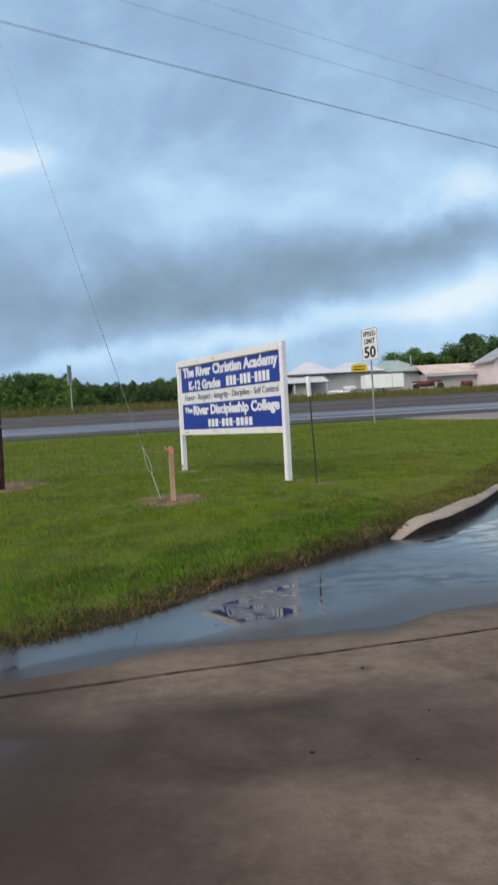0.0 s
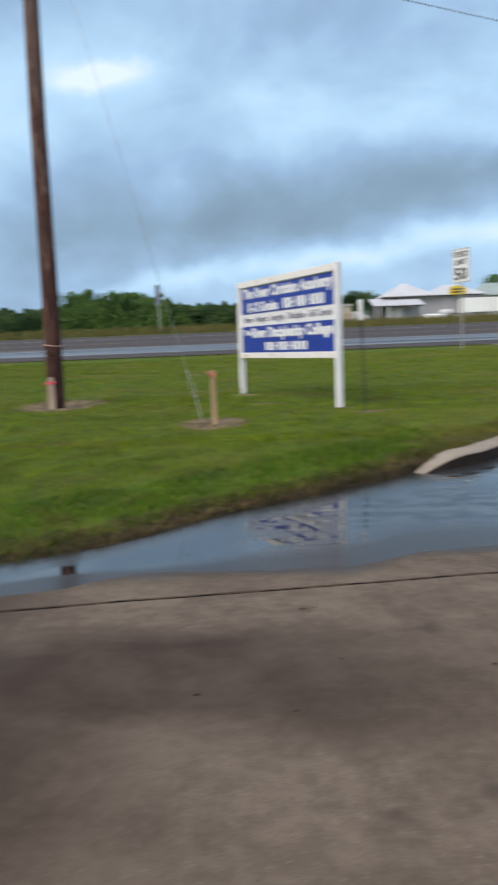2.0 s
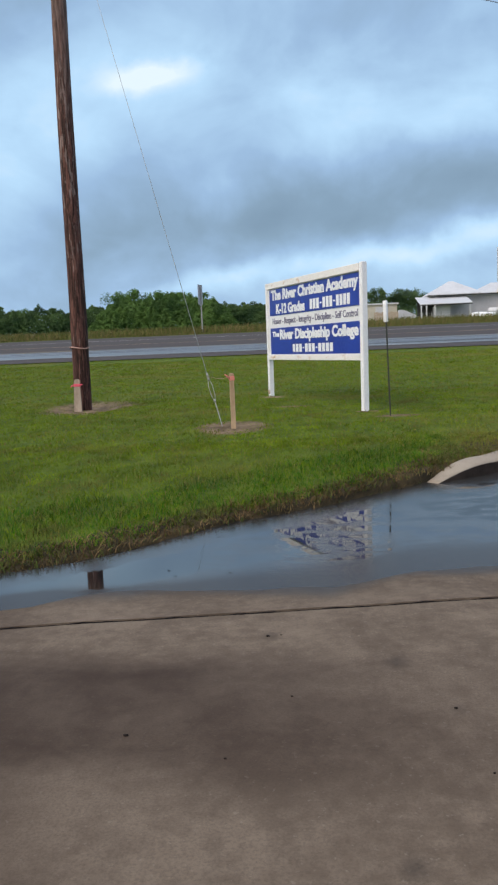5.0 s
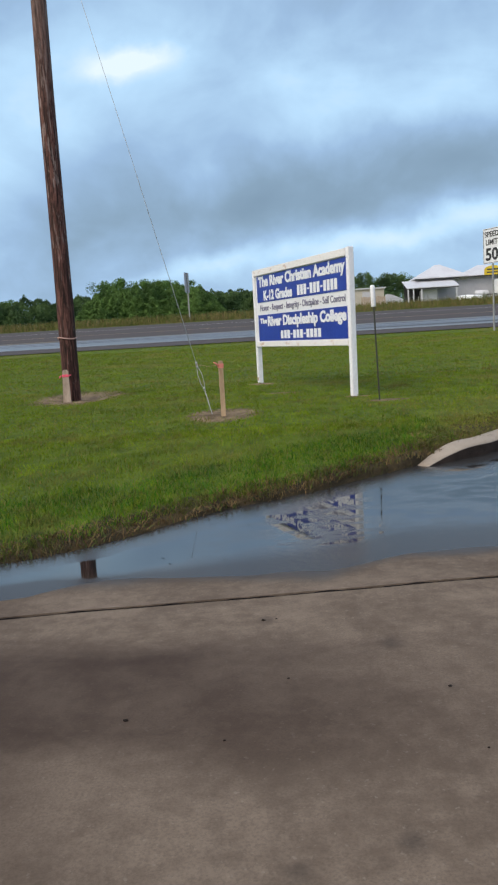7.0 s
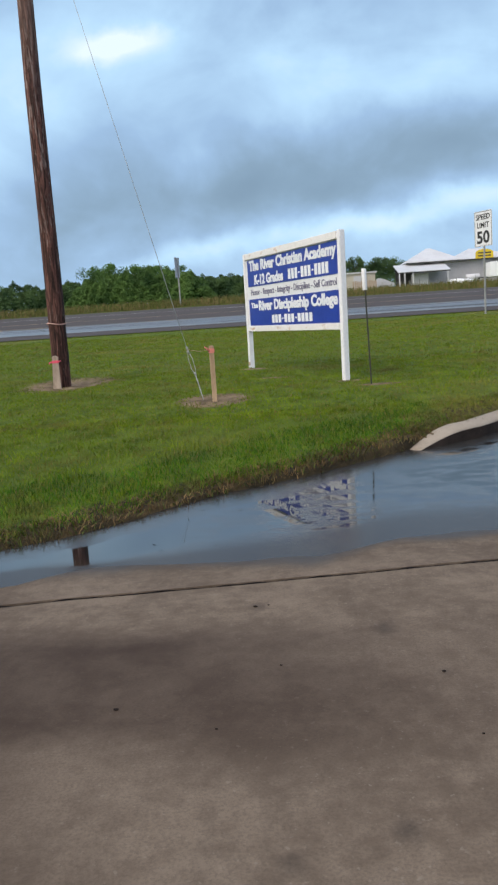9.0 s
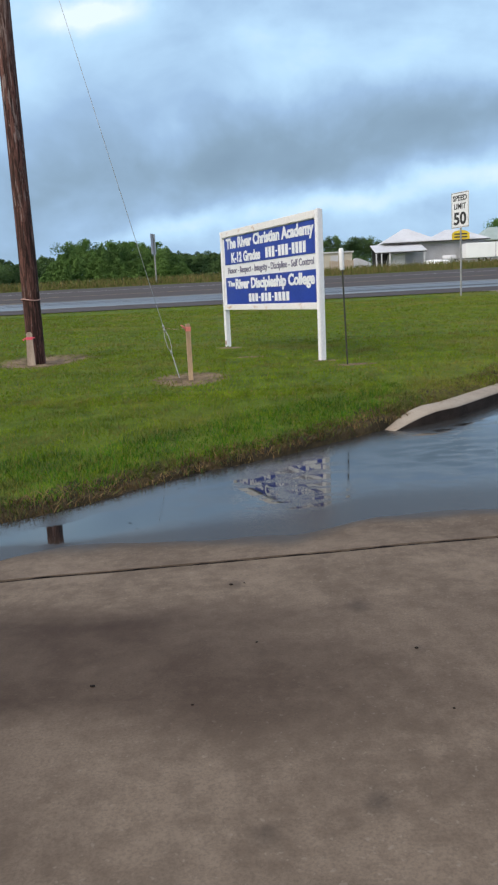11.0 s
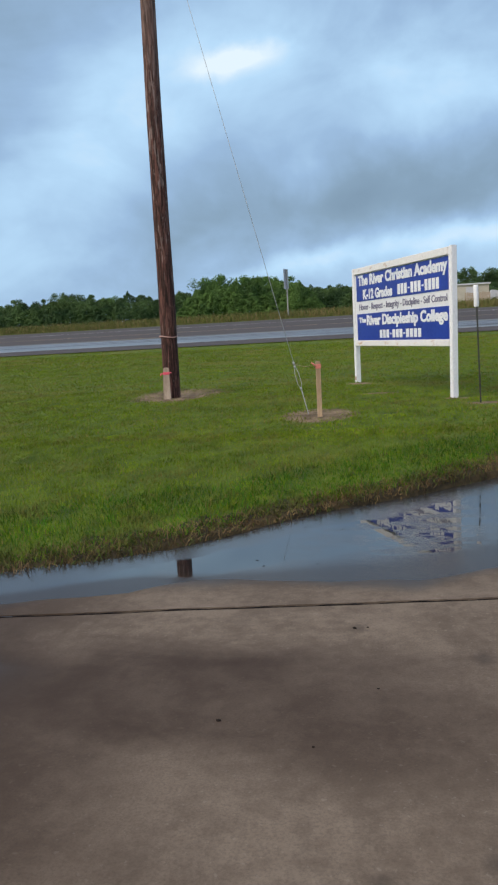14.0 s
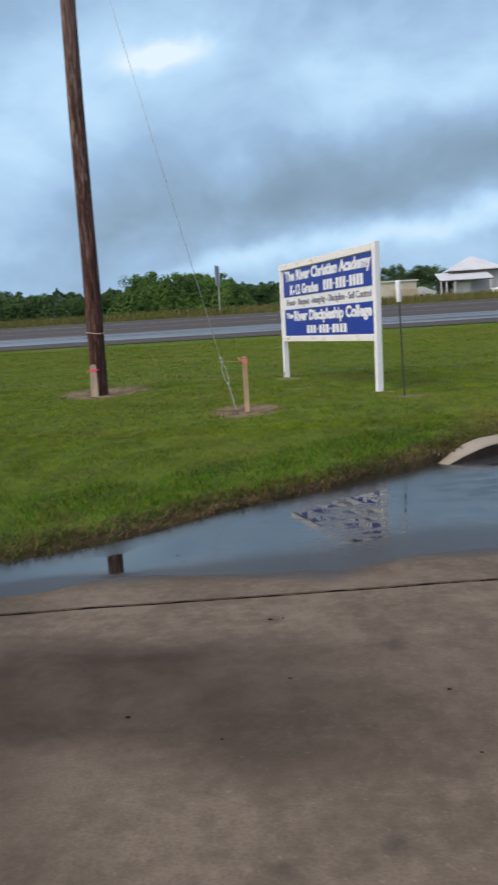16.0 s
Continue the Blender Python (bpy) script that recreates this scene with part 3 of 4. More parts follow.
def lines(lo, a, b, hi, step, grow):
    mid = list(np.arange(a, b, step))
    left, s, v = [], step, a
    while v > lo:
        s *= grow
        v -= s
        left.append(v)
    right, s, v = [], step, mid[-1]
    while v < hi:
        s *= grow
        v += s
        right.append(v)
    return np.array(left[::-1] + mid + right)


xs = lines(-700, -2.2, 4.6, 700, 0.06, 1.12)
ys = np.unique(np.concatenate([lines(-60, 1.6, 8.2, 1400, 0.06, 1.06), [29.1, 29.3, 29.5, 46.2, 46.5, 50.0]]))
ground = tagged(grid_mesh("ground", xs, ys, ground_z, [SOIL]), "mown green lawn rising to the highway verge", "ground", kind="structure")

# highway
road = thing("road", pose(0, 0, 0), "wet grey two-way highway with a centre turn lane", "road", kind="structure")


def road_z(x, y, up=0.0):
    return np.interp(y, LAND_Y, LAND_Z) + up


grid_mesh("asphalt", np.arange(-500, 501, 10.0), np.array([29.4, 31.6, 33.5, 35.4, 37.2, 39.0, 40.9, 42.8, 44.4, 46.3]), lambda x, y: road_z(x, y), [ASPHALT], road)
for y, mat, dash in ((31.5, LINE_WHITE, 0), (35.35, LINE_YELLOW, 0), (35.75, LINE_YELLOW, 12), (39.0, LINE_YELLOW, 0), (43.0, LINE_WHITE, 0)):
    cuts = [(-500, 500)] if not dash else [(x, x + 3.0) for x in range(-240, 240, dash)]
    bm = bmesh.new()
    for x0, x1 in cuts:
        bm.faces.new([bm.verts.new((x, yy, float(road_z(0, yy, 0.006)))) for x, yy in ((x0, y - 0.06), (x1, y - 0.06), (x1, y + 0.06), (x0, y + 0.06))])
    part("lane_line", bm, mat, road)

# concrete drive, slab by slab, and the puddle that stands on it
drive = thing("driveway", pose(0, 0, 0), "brown-grey damp concrete driveway laid in slabs", "driveway", kind="structure")
J0, JS = 2.43, 0.128              # the long joint: y at x = 0, and its slope


def joint_y(x):
    return J0 + JS * x + 0.006 * ripple(x, 0 * x, 0.4, 21)


def slab(x0, x1, near):
    """One concrete slab on this or the far side of the long joint, with a thickness and rounded arris."""
    nx = max(8, int((x1 - x0) / 0.08))
    gap = 0.013
    lo = (lambda x: 0 * x - 5.0 + 0.3 * x) if near else (lambda x: joint_y(x) + gap)
    hi = (lambda x: joint_y(x) - gap) if near else (lambda x: np.maximum(edge_y(x) + 0.12, joint_y(x) + 0.25))
    us = np.linspace(0, 1, 52)
    x = np.linspace(x0 + 0.004, x1 - 0.004, nx)
    X = np.tile(x, (len(us), 1))
    Y = lo(X) + (hi(X) - lo(X)) * us[:, None]
    if near:
        X = X + (joint_y(X) - Y) * JS
    Z = slab_z(X, Y)
    n, m = len(x), len(us)
    verts = np.stack([X.ravel(), Y.ravel(), Z.ravel()], 1).tolist()
    i = (np.arange(m - 1)[:, None] * n + np.arange(n - 1)).ravel()
    faces = np.stack([i, i + 1, i + n + 1, i + n], 1).tolist()
    rim = list(range(n)) + [r * n + n - 1 for r in range(1, m)] + list(range(m * n - 2, (m - 1) * n - 1, -1)) + [r * n for r in range(m - 2, 0, -1)]
    base, count = len(verts), len(rim)
    verts += [tuple(verts[k]) for k in rim]
    verts += [(verts[k][0], verts[k][1], verts[k][2] - 0.12) for k in rim]
    for k in range(count):
        q = (k + 1) % count
        faces.append((base + k, base + count + k, base + count + q, base + q))
    me = bpy.data.meshes.new("slab")
    me.from_pydata(verts, [], faces)
    me.update()
    me.shade_smooth()
    me.materials.append(CONCRETE)
    ob = new("slab", me)
    ob.parent = drive


for x0, x1 in ((-9.0, -4.7), (-4.7, -0.47), (-0.47, 4.0), (4.0, 8.3)):
    slab(x0, x1, True)
for x0, x1 in ((-9.0, -4.7), (-4.7, 4.0), (4.0, 8.3)):
    slab(x0, x1, False)
# dark filler in the joints
xj = np.linspace(-9, 8.3, 700)
part("joint_filler", tube([(x, joint_y(x), float(slab_z(x, joint_y(x))) - 0.0130) for x in xj], [0.0118 + 0.0018 * math.sin(x * 23) + 0.0015 * math.sin(x * 61 + 1) for x in xj], 6), SEAL, drive, "dark joint filler")
part("joint_filler", tube([(-0.47 + (2.37 - y) * JS, y, float(slab_z(-0.47, y)) - 0.0040) for y in np.linspace(-4, 2.36, 60)], 0.0046, 6), DAMP_SEAL, drive, "dark joint filler")
# the drive as it runs on to the highway
apron = grid_mesh("apron", np.arange(4, 40, 0.5), np.concatenate([np.arange(8, 29, 0.5), [29.3, 29.8]]), lambda x, y: np.interp(y, [8, 14, 20, 25, 28, 29.4, 30], [-0.08, 0.1, 0.25, 0.44, 0.615, 0.775, 0.80]), [APRON], drive,
                  keep=lambda x, y: (inside(x, y) < 0.8) & ((y > 13) | (x > 8.2)))
tagged(apron, "pale concrete apron where the drive meets the highway")

water = grid_mesh("puddle", np.arange(-7, 8.2, 0.1), np.arange(1.5, 14, 0.1), lambda x, y: 0 * x + 0.0015, [WATER],
                  keep=lambda x, y: (inside(x, y) < 0.35) & (slab_z(x, y) < 0.010) & (y > joint_y(x) + np.where(x > -2.2, 0.05, -1.2)))
tagged(water, "shallow rainwater puddle standing along the grass edge", "puddle", kind="structure")

# kerb
kerb = thing("kerb", pose(0, 0, 0), "rounded concrete kerb, pale on top, its wet front darkened with painted shade", "kerb", kind="structure")
PROFILE = [(0.0, -0.12), (0.0, 0.090), (0.010, 0.100), (0.03, 0.107), (0.08, 0.115), (0.125, 0.119), (0.145, 0.116), (0.155, -0.12)]


def kerb_run(s0, s1, nose):
    pts = [Vector((x, np.interp(x, EDGE_X, EDGE_Y), 0)) for x in np.linspace(1.88, 11.5, 120)]
    acc = [0.0]
    for a, c in zip(pts, pts[1:]):
        acc.append(acc[-1] + (c - a).length)
    ts = np.linspace(s0, s1, max(4, int((s1 - s0) / 0.05)))
    P = np.stack([np.interp(ts, acc, [p[k] for p in pts]) for k in range(3)], 1)
    D = np.gradient(P, axis=0)
    bm = bmesh.new()
    rings = []
    for p, d, s in zip(P, D, ts):
        d = Vector(d).normalized()
        side = Vector((-d.y, d.x, 0))
        k = 0.15 + 0.85 * math.sin(min(1.0, (s - s0) / 0.5) * math.pi / 2) if nose else 1.0
        rise = max(0.0, float(np.interp(p[1], LAND_Y, LAND_Z)) - 0.15) + (-0.015)
        p = Vector([float(c) for c in p])
        rings.append([bm.verts.new(p + side * (q * (0.5 + 0.5 * k) - 0.02) + Vector((0, 0, (z * k if z > 0 else z) + rise))) for q, z in PROFILE])
    for a, c in zip(rings, rings[1:]):
        for k in range(len(PROFILE) - 1):
            f = bm.faces.new((a[k], c[k], c[k + 1], a[k + 1]))
            f.smooth = True
            # upright front takes the dark colour: wet concrete plus painted contact shade
            f.material_index = 1 if k < 1 else 0
    bm.faces.new(rings[0])
    bm.faces.new(list(reversed(rings[-1])))
    bmesh.ops.recalc_face_normals(bm, faces=bm.faces[:])
    part("kerb_stone", bm, [KERB, KERB_WET_SHADED], kerb)


kerb_run(0.0, 3.0, True)
for k in range(4):
    kerb_run(3.008 + 3.0 * k, 6.0 + 3.0 * k, False)


# ---- the painted sign ----
def lettering(text, x0, x1, z0, z1, y, mat, parent, bold=0.018, whole=False):
    """Raised lettering that fills the given box on a face looking along -y."""
    cu = bpy.data.curves.new("lettering", "FONT")
    cu.body, cu.extrude, cu.offset, cu.resolution_u = text, 0.004, bold, 3
    tmp = new("tmp_text", cu)
    bpy.context.view_layer.update()
    me = bpy.data.meshes.new_from_object(tmp.evaluated_get(bpy.context.evaluated_depsgraph_get()))
    bpy.data.objects.remove(tmp)
    co = np.array([v.co for v in me.vertices])
    lo, hi = co.min(0), co.max(0)
    sx, sz = (x1 - x0) / (hi[0] - lo[0]), (z1 - z0) / (hi[1] - lo[1])
    for v in me.vertices:
        a = v.co.copy()
        v.co = (x0 + (a.x - lo[0]) * sx, y - a.z, z0 + (a.y - lo[1]) * sz)
    me.materials.clear()
    me.materials.append(mat)
    if whole:
        me.name = "lettering"
        ob = tagged(new("lettering", me), kind="stuff")
        ob.parent = parent
        return
    # one object a letter: pieces that stand over one another belong together
    bm = bmesh.new()
    bm.from_mesh(me)
    bpy.data.meshes.remove(me)
    groups, seen = [], set()
    for v in bm.verts:
        if v in seen:
            continue
        stack, piece = [v], []
        seen.add(v)
        while stack:
            u = stack.pop()
            piece.append(u)
            for e in u.link_edges:
                o = e.other_vert(u)
                if o not in seen:
                    seen.add(o)
                    stack.append(o)
        groups.append([min(u.co.x for u in piece), max(u.co.x for u in piece), set(piece)])
    groups.sort(key=lambda q: q[0])
    merged = []
    for lo_x, hi_x, piece in groups:
        if merged and min(hi_x, merged[-1][1]) - lo_x > 0.5 * min(hi_x - lo_x, merged[-1][1] - merged[-1][0]):
            merged[-1][1] = max(hi_x, merged[-1][1])
            merged[-1][2] |= piece
        else:
            merged.append([lo_x, hi_x, piece])
    for _, _, piece in merged:
        one = bmesh.new()
        table = {u: one.verts.new(u.co) for u in piece}
        for f in bm.faces:
            if f.verts[0] in piece:
                one.faces.new([table[u] for u in f.verts])
        part("letter", one, mat, parent)
    bm.free()


def bars(spans, z0, z1, y, mat, parent):
    for a, c, n in spans:
        for k in range(n):
            w = (c - a) / n
            part("bar", box(a + w * (k + 0.14), a + w * (k + 0.86), y - 0.004, y + 0.002, z0, z1), mat, parent)


def school_sign():
    R, L = Vector((1.775, 8.44, 0)), Vector((0.683, 10.79, 0))
    turn = math.degrees(math.atan2(R.y - L.y, R.x - L.x))
    W = (R - L).length
    base = 0.20
    s = thing("school_sign", pose(L.x, L.y, base, 0, 0.45, turn), "blue and white school sign on two white wooden posts", "sign")
    top = 1.575
    part("post", box(-0.033, 0.033, -0.033, 0.033, -0.18, top, 0.006), WHITE, s, "white-painted square post")
    part("post", box(W - 0.033, W + 0.033, -0.033, 0.033, -0.18, top + 0.006, 0.006), WHITE, s, "white-painted square post")
    part("plinth_block", box(-0.02, 0.03, -0.041, -0.033, 0.07, 0.12, 0.003), STAKE_GREY, s, "small brown repair patch")
    a, c = 0.033, W - 0.033
    part("top_rail", box(a, c, -0.040, 0.020, top - 0.085, top - 0.003, 0.005), WHITE_OLD, s, "white rail weathered brown along its top")
    part("bottom_rail", box(a, c, -0.038, 0.020, 0.540, 0.608, 0.005), WHITE_OLD, s, "white rail weathered brown along its foot")
    z0, z1 = 0.608, top - 0.085
    board = part("board", box(a, c, -0.012, 0.012, z0, z1), BOARD, s, "white board")
    h = z1 - z0
    b1 = (z0 + 0.595 * h, z1 - 0.008)
    b2 = (z0 + 0.008, z0 + 0.405 * h)
    up = part("blue_panel", box(a + 0.05, c - 0.012, -0.018, -0.012, *b1), BLUE, s, "blue panel with white lettering")
    dn = part("blue_panel", box(a + 0.05, c - 0.012, -0.018, -0.012, *b2), BLUE, s, "blue panel with white lettering")
    n, f = c - a, -0.0185
    at = lambda q: a + q * n
    k = b1[1] - b1[0]
    lettering("The River Christian Academy", at(0.045), at(0.985), b1[0] + 0.455 * k, b1[0] + 0.975 * k, f, LETTER, up, 0.040)
    lettering("K-12 Grades", at(0.107), at(0.456), b1[0] + 0.05 * k, b1[0] + 0.43 * k, f, LETTER, up, 0.040)
    bars([(at(0.51), at(0.615), 3), (at(0.645), at(0.75), 3), (at(0.78), at(0.915), 4)], b1[0] + 0.07 * k, b1[0] + 0.42 * k, f, LETTER, up)
    bars([(at(0.618), at(0.642), 1), (at(0.753), at(0.777), 1)], b1[0] + 0.22 * k, b1[0] + 0.27 * k, f, LETTER, up)
    k = b2[1] - b2[0]
    lettering("The", at(0.045), at(0.135), b2[0] + 0.66 * k, b2[0] + 0.87 * k, f, LETTER, dn, 0.040)
    lettering("River Discipleship College", at(0.147), at(0.982), b2[0] + 0.44 * k, b2[0] + 0.94 * k, f, LETTER, dn, 0.040)
    bars([(at(0.30), at(0.415), 3), (at(0.445), at(0.56), 3), (at(0.59), at(0.748), 4)], b2[0] + 0.08 * k, b2[0] + 0.37 * k, f, LETTER, dn)
    bars([(at(0.418), at(0.442), 1), (at(0.563), at(0.587), 1)], b2[0] + 0.20 * k, b2[0] + 0.25 * k, f, LETTER, dn)
    lettering("Honor - Respect - Integrity - Discipline - Self Control", at(0.05), at(0.975), z0 + 0.435 * h, z0 + 0.555 * h, -0.0125, GREY_LETTER, board, 0.012, True)


school_sign()


# ---- pole, guy, wires ----
def utility_pole(x, y, z, label):
    p = thing("utility_pole", pose(x, y, z), label, "utility pole")
    hs = np.linspace(-0.3, 8.3, 26)
    bm = tube([(0.006 * math.sin(h * 1.3) + 0.004 * h, 0, h) for h in hs], [0.112 - 0.0035 * max(h, 0) for h in hs], 20)
    for v in bm.verts:
        v.co += Vector((v.co.x, v.co.y, 0)).normalized() * 0.004 * noise.noise(Vector((v.co.x * 20, v.co.y * 20, v.co.z * 2)))
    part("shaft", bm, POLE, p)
    for h in (6.0, 6.75, 7.1):
        part("insulator", tube([(0.11, 0.0, h), (0.16, 0.0, h), (0.2, 0, h)], [0.012, 0.035, 0.03], 10), ZINC, p)
    return p


POLE_AT = (-1.775, 10.0)
pole = utility_pole(*POLE_AT, 0.20, "tall dark brown weathered timber utility pole in bare soil")
far_pole = utility_pole(27.0, 24.6, 0.55, "tall brown timber utility pole at the far end of the wires")
band = part("tape_band", tube([(0.117 * math.cos(a), 0.117 * math.sin(a), 0.80 + 0.012 * math.sin(a * 2)) for a in np.linspace(0, 2 * math.pi, 25)], 0.008, 6), ROPE, pole, "faded pink tape tied round the pole")


def sag(a, c, dip, n=24):
    a, c = Vector(a), Vector(c)
    return [a.lerp(c, t) - Vector((0, 0, 4 * dip * t * (1 - t))) for t in np.linspace(0, 1, n)]


for h, r, name in ((6.21, 0.0062, "thick black overhead cable"), (6.95, 0.0022, "thin overhead wire"), (7.32, 0.0022, "thin overhead wire")):
    tagged(part("overhead_cable", tube(sag((POLE_AT[0] + 0.2, POLE_AT[1], h), (26.9, 24.6, h + 0.1), 0.12), r, 6), CABLE), name + " slung from the pole", "cable", "overhead wires")

guy = thing("guy_wire", pose(0.322, 7.40, 0.13), "thin steel guy wire with clamps, anchored in the grass", "guy wire")
G1 = Vector((POLE_AT[0] - 0.322, POLE_AT[1] - 7.40, 7.3 - 0.13))
gd = G1.normalized()
part("wire", tube([gd * 0.55, G1], 0.0032, 6), STRAND, guy)
part("anchor_rod", tube([gd * -0.15, gd * 0.30], 0.0048, 8), ZINC, guy)
side = gd.cross(Vector((0, 1, 0))).normalized()
for sgn in (-1, 1):
    part("loop_strand", tube([gd * 0.29, gd * 0.35 + side * 0.018 * sgn, gd * 0.46 + side * 0.020 * sgn, gd * 0.55], 0.0034, 6), ZINC, guy)
for d in (0.30, 0.53, 0.57):
    part("clamp", tube([gd * (d - 0.015), gd * (d + 0.015)], 0.011, 8), ZINC, guy)


def stake(name, x, y, z, h, w, t, lean, mat, label, pointed):
    s = thing(name, pose(x, y, z, lean, 0, 8), label, "stake")
    bm = bmesh.new()
    half = w / 2
    if pointed:
        out = [(-half, -0.1), (half, -0.1), (half * 0.72, h * 0.96), (half * 0.35, h), (-half * 0.35, h), (-half * 0.62, h * 0.95)]
    else:
        out = [(-half, -0.1), (half, -0.1), (half, h * 0.985), (half * 0.5, h), (-half, h * 0.99)]
    bm.free()
    bm = prism(out, (-t / 2, t / 2))
    bmesh.ops.bevel(bm, geom=[e for e in bm.edges], offset=0.003, segments=1, affect="EDGES")
    part("shaft", bm, mat, s)
    return s


st = stake("survey_stake", 0.437, 7.25, 0.145, 0.525, 0.044, 0.040, 0, STAKE, "pale wooden survey stake tied with faded ribbon", False)
part("ribbon", box(-0.027, 0.027, -0.025, 0.025, 0.455, 0.497, 0.004), ORANGE, st, "faded orange ribbon")
part("ribbon_tail", tube([(-0.02, -0.02, 0.475), (-0.045, -0.03, 0.50), (-0.065, -0.03, 0.515)], [0.009, 0.009, 0.005], 6), ORANGE, st, "loose end of ribbon")
knot = st.matrix_world.inverted() @ (Vector((0.322, 7.40, 0.13)) + gd * 0.56)
part("string", tube([(-0.02, -0.01, 0.485), knot * 0.5 + Vector((-0.01, 0, 0.225)), knot], 0.0013, 6), ROPE, st, "faded string tied to the guy wire")
ps = stake("marker_stake", -1.775, 9.76, 0.18, 0.42, 0.108, 0.035, -4, STAKE_GREY, "short weathered board stake leaning on the pole, with pink ribbon", True)
part("ribbon", box(-0.043, 0.044, -0.022, 0.022, 0.325, 0.36, 0.004), PINK, ps, "bright pink ribbon")
part("ribbon_tail", tube([(-0.05, -0.03, 0.345), (-0.066, -0.04, 0.33), (-0.07, -0.045, 0.315)], [0.007, 0.009, 0.005], 6), PINK, ps, "loose end of ribbon")
part("ribbon_tail", tube([(0.05, -0.03, 0.345), (0.066, -0.035, 0.35), (0.078, -0.035, 0.345)], [0.007, 0.008, 0.004], 6), PINK, ps, "loose end of ribbon")

tp = thing("fence_post", pose(1.972, 7.86, 0.20, 0, -1.6, 0), "dark green steel fence post with a white sleeve on top", "post")
part("web", box(-0.003, 0.003, -0.0135, 0.008, -0.15, 1.0), GREEN_STEEL, tp)
part("flange", box(-0.008, 0.008, -0.017, -0.0135, -0.15, 1.0, 0.001), GREEN_STEEL, tp)
part("sleeve", tube([(0, 0, 0.90), (0, 0, 0.905), (0, 0, 1.095), (0, 0, 1.11)], [0.022, 0.024, 0.024, 0.020], 14), WHITE, tp, "white plastic sleeve")


# ---- roadside signs ----
def speed_sign():
    s = thing("speed_limit_sign", pose(8.54, 28.0, 0.64, 0, -0.4, -60), "white speed limit sign with black figures on a steel post", "road sign")
    part("post", box(-0.03, 0.03, -0.02, 0.02, -0.3, 3.55, 0.004), ZINC, s)
    plate = part("plate", box(-0.42, 0.42, -0.035, -0.022, 2.36, 3.58, 0.004), BOARD, s, "white sign plate")
    for x0, x1, z0, z1 in ((-0.40, 0.40, 3.545, 3.56), (-0.40, 0.40, 2.38, 2.395), (-0.40, -0.385, 2.395, 3.545), (0.385, 0.40, 2.395, 3.545)):
        part("border", box(x0, x1, -0.038, -0.034, z0, z1), BLACK, plate, "thin black border")
    lettering("SPEED", -0.33, 0.33, 3.28, 3.47, -0.037, BLACK, plate, 0.02)
    lettering("LIMIT", -0.28, 0.28, 3.00, 3.19, -0.037, BLACK, plate, 0.02)
    lettering("50", -0.30, 0.30, 2.46, 2.90, -0.037, BLACK, plate, 0.03)


speed_sign()
ms = thing("road_sign_edge_on", pose(-4.72, 47.6, 2.15, 0, -0.5, 76), "grey steel back of a road sign on a thin post", "road sign")
ms.name = "road_sign"
part("post", box(-0.04, 0.04, -0.03, 0.03, -0.3, 2.9, 0.004), ZINC, ms)
part("plate", box(-0.38, 0.38, 0.03, 0.045, 1.75, 2.95, 0.004), METAL_WALL, ms)

# ---- far side: buildings ----


def gabled_house(x0, x1, y0, y1, z0, eave, peak):
    h = thing("house", pose(0, 0, 0), "pinkish-white gabled house with a grey roof beyond the road", "house")
    xm = (x0 + x1) / 2
    part("wall", prism([(x0, z0), (x1, z0), (x1, eave), (xm, peak - 0.1), (x0, eave)], (y0, y1)), PINK_WALL, h)
    o = 0.5
    k = (peak - eave) / (xm - x0)
    for a, c in ((x0 - o, xm), (x1 + o, xm)):
        part("roof", prism([(a, eave - o * k), (c, peak), (c, peak + 0.2), (a, eave - o * k + 0.2)], (y0 - o, y1 + o)), GREY_ROOF, h, "grey roof slope")
    for wx in (x0 + 1.2, xm + 0.8):
        w = part("window", box(wx, wx + 1.0, y0 - 0.05, y0 + 0.05, z0 + 1.0, z0 + 2.0), WHITE, h)
        part("pane", box(wx + 0.08, wx + 0.92, y0 - 0.06, y0 - 0.045, z0 + 1.08, z0 + 1.92), GLASS, w)
    part("porch_deck", box(x0 + 1.0, x1 - 1.0, y0 - 1.6, y0, z0 + 0.25, z0 + 0.4), DARK, h)


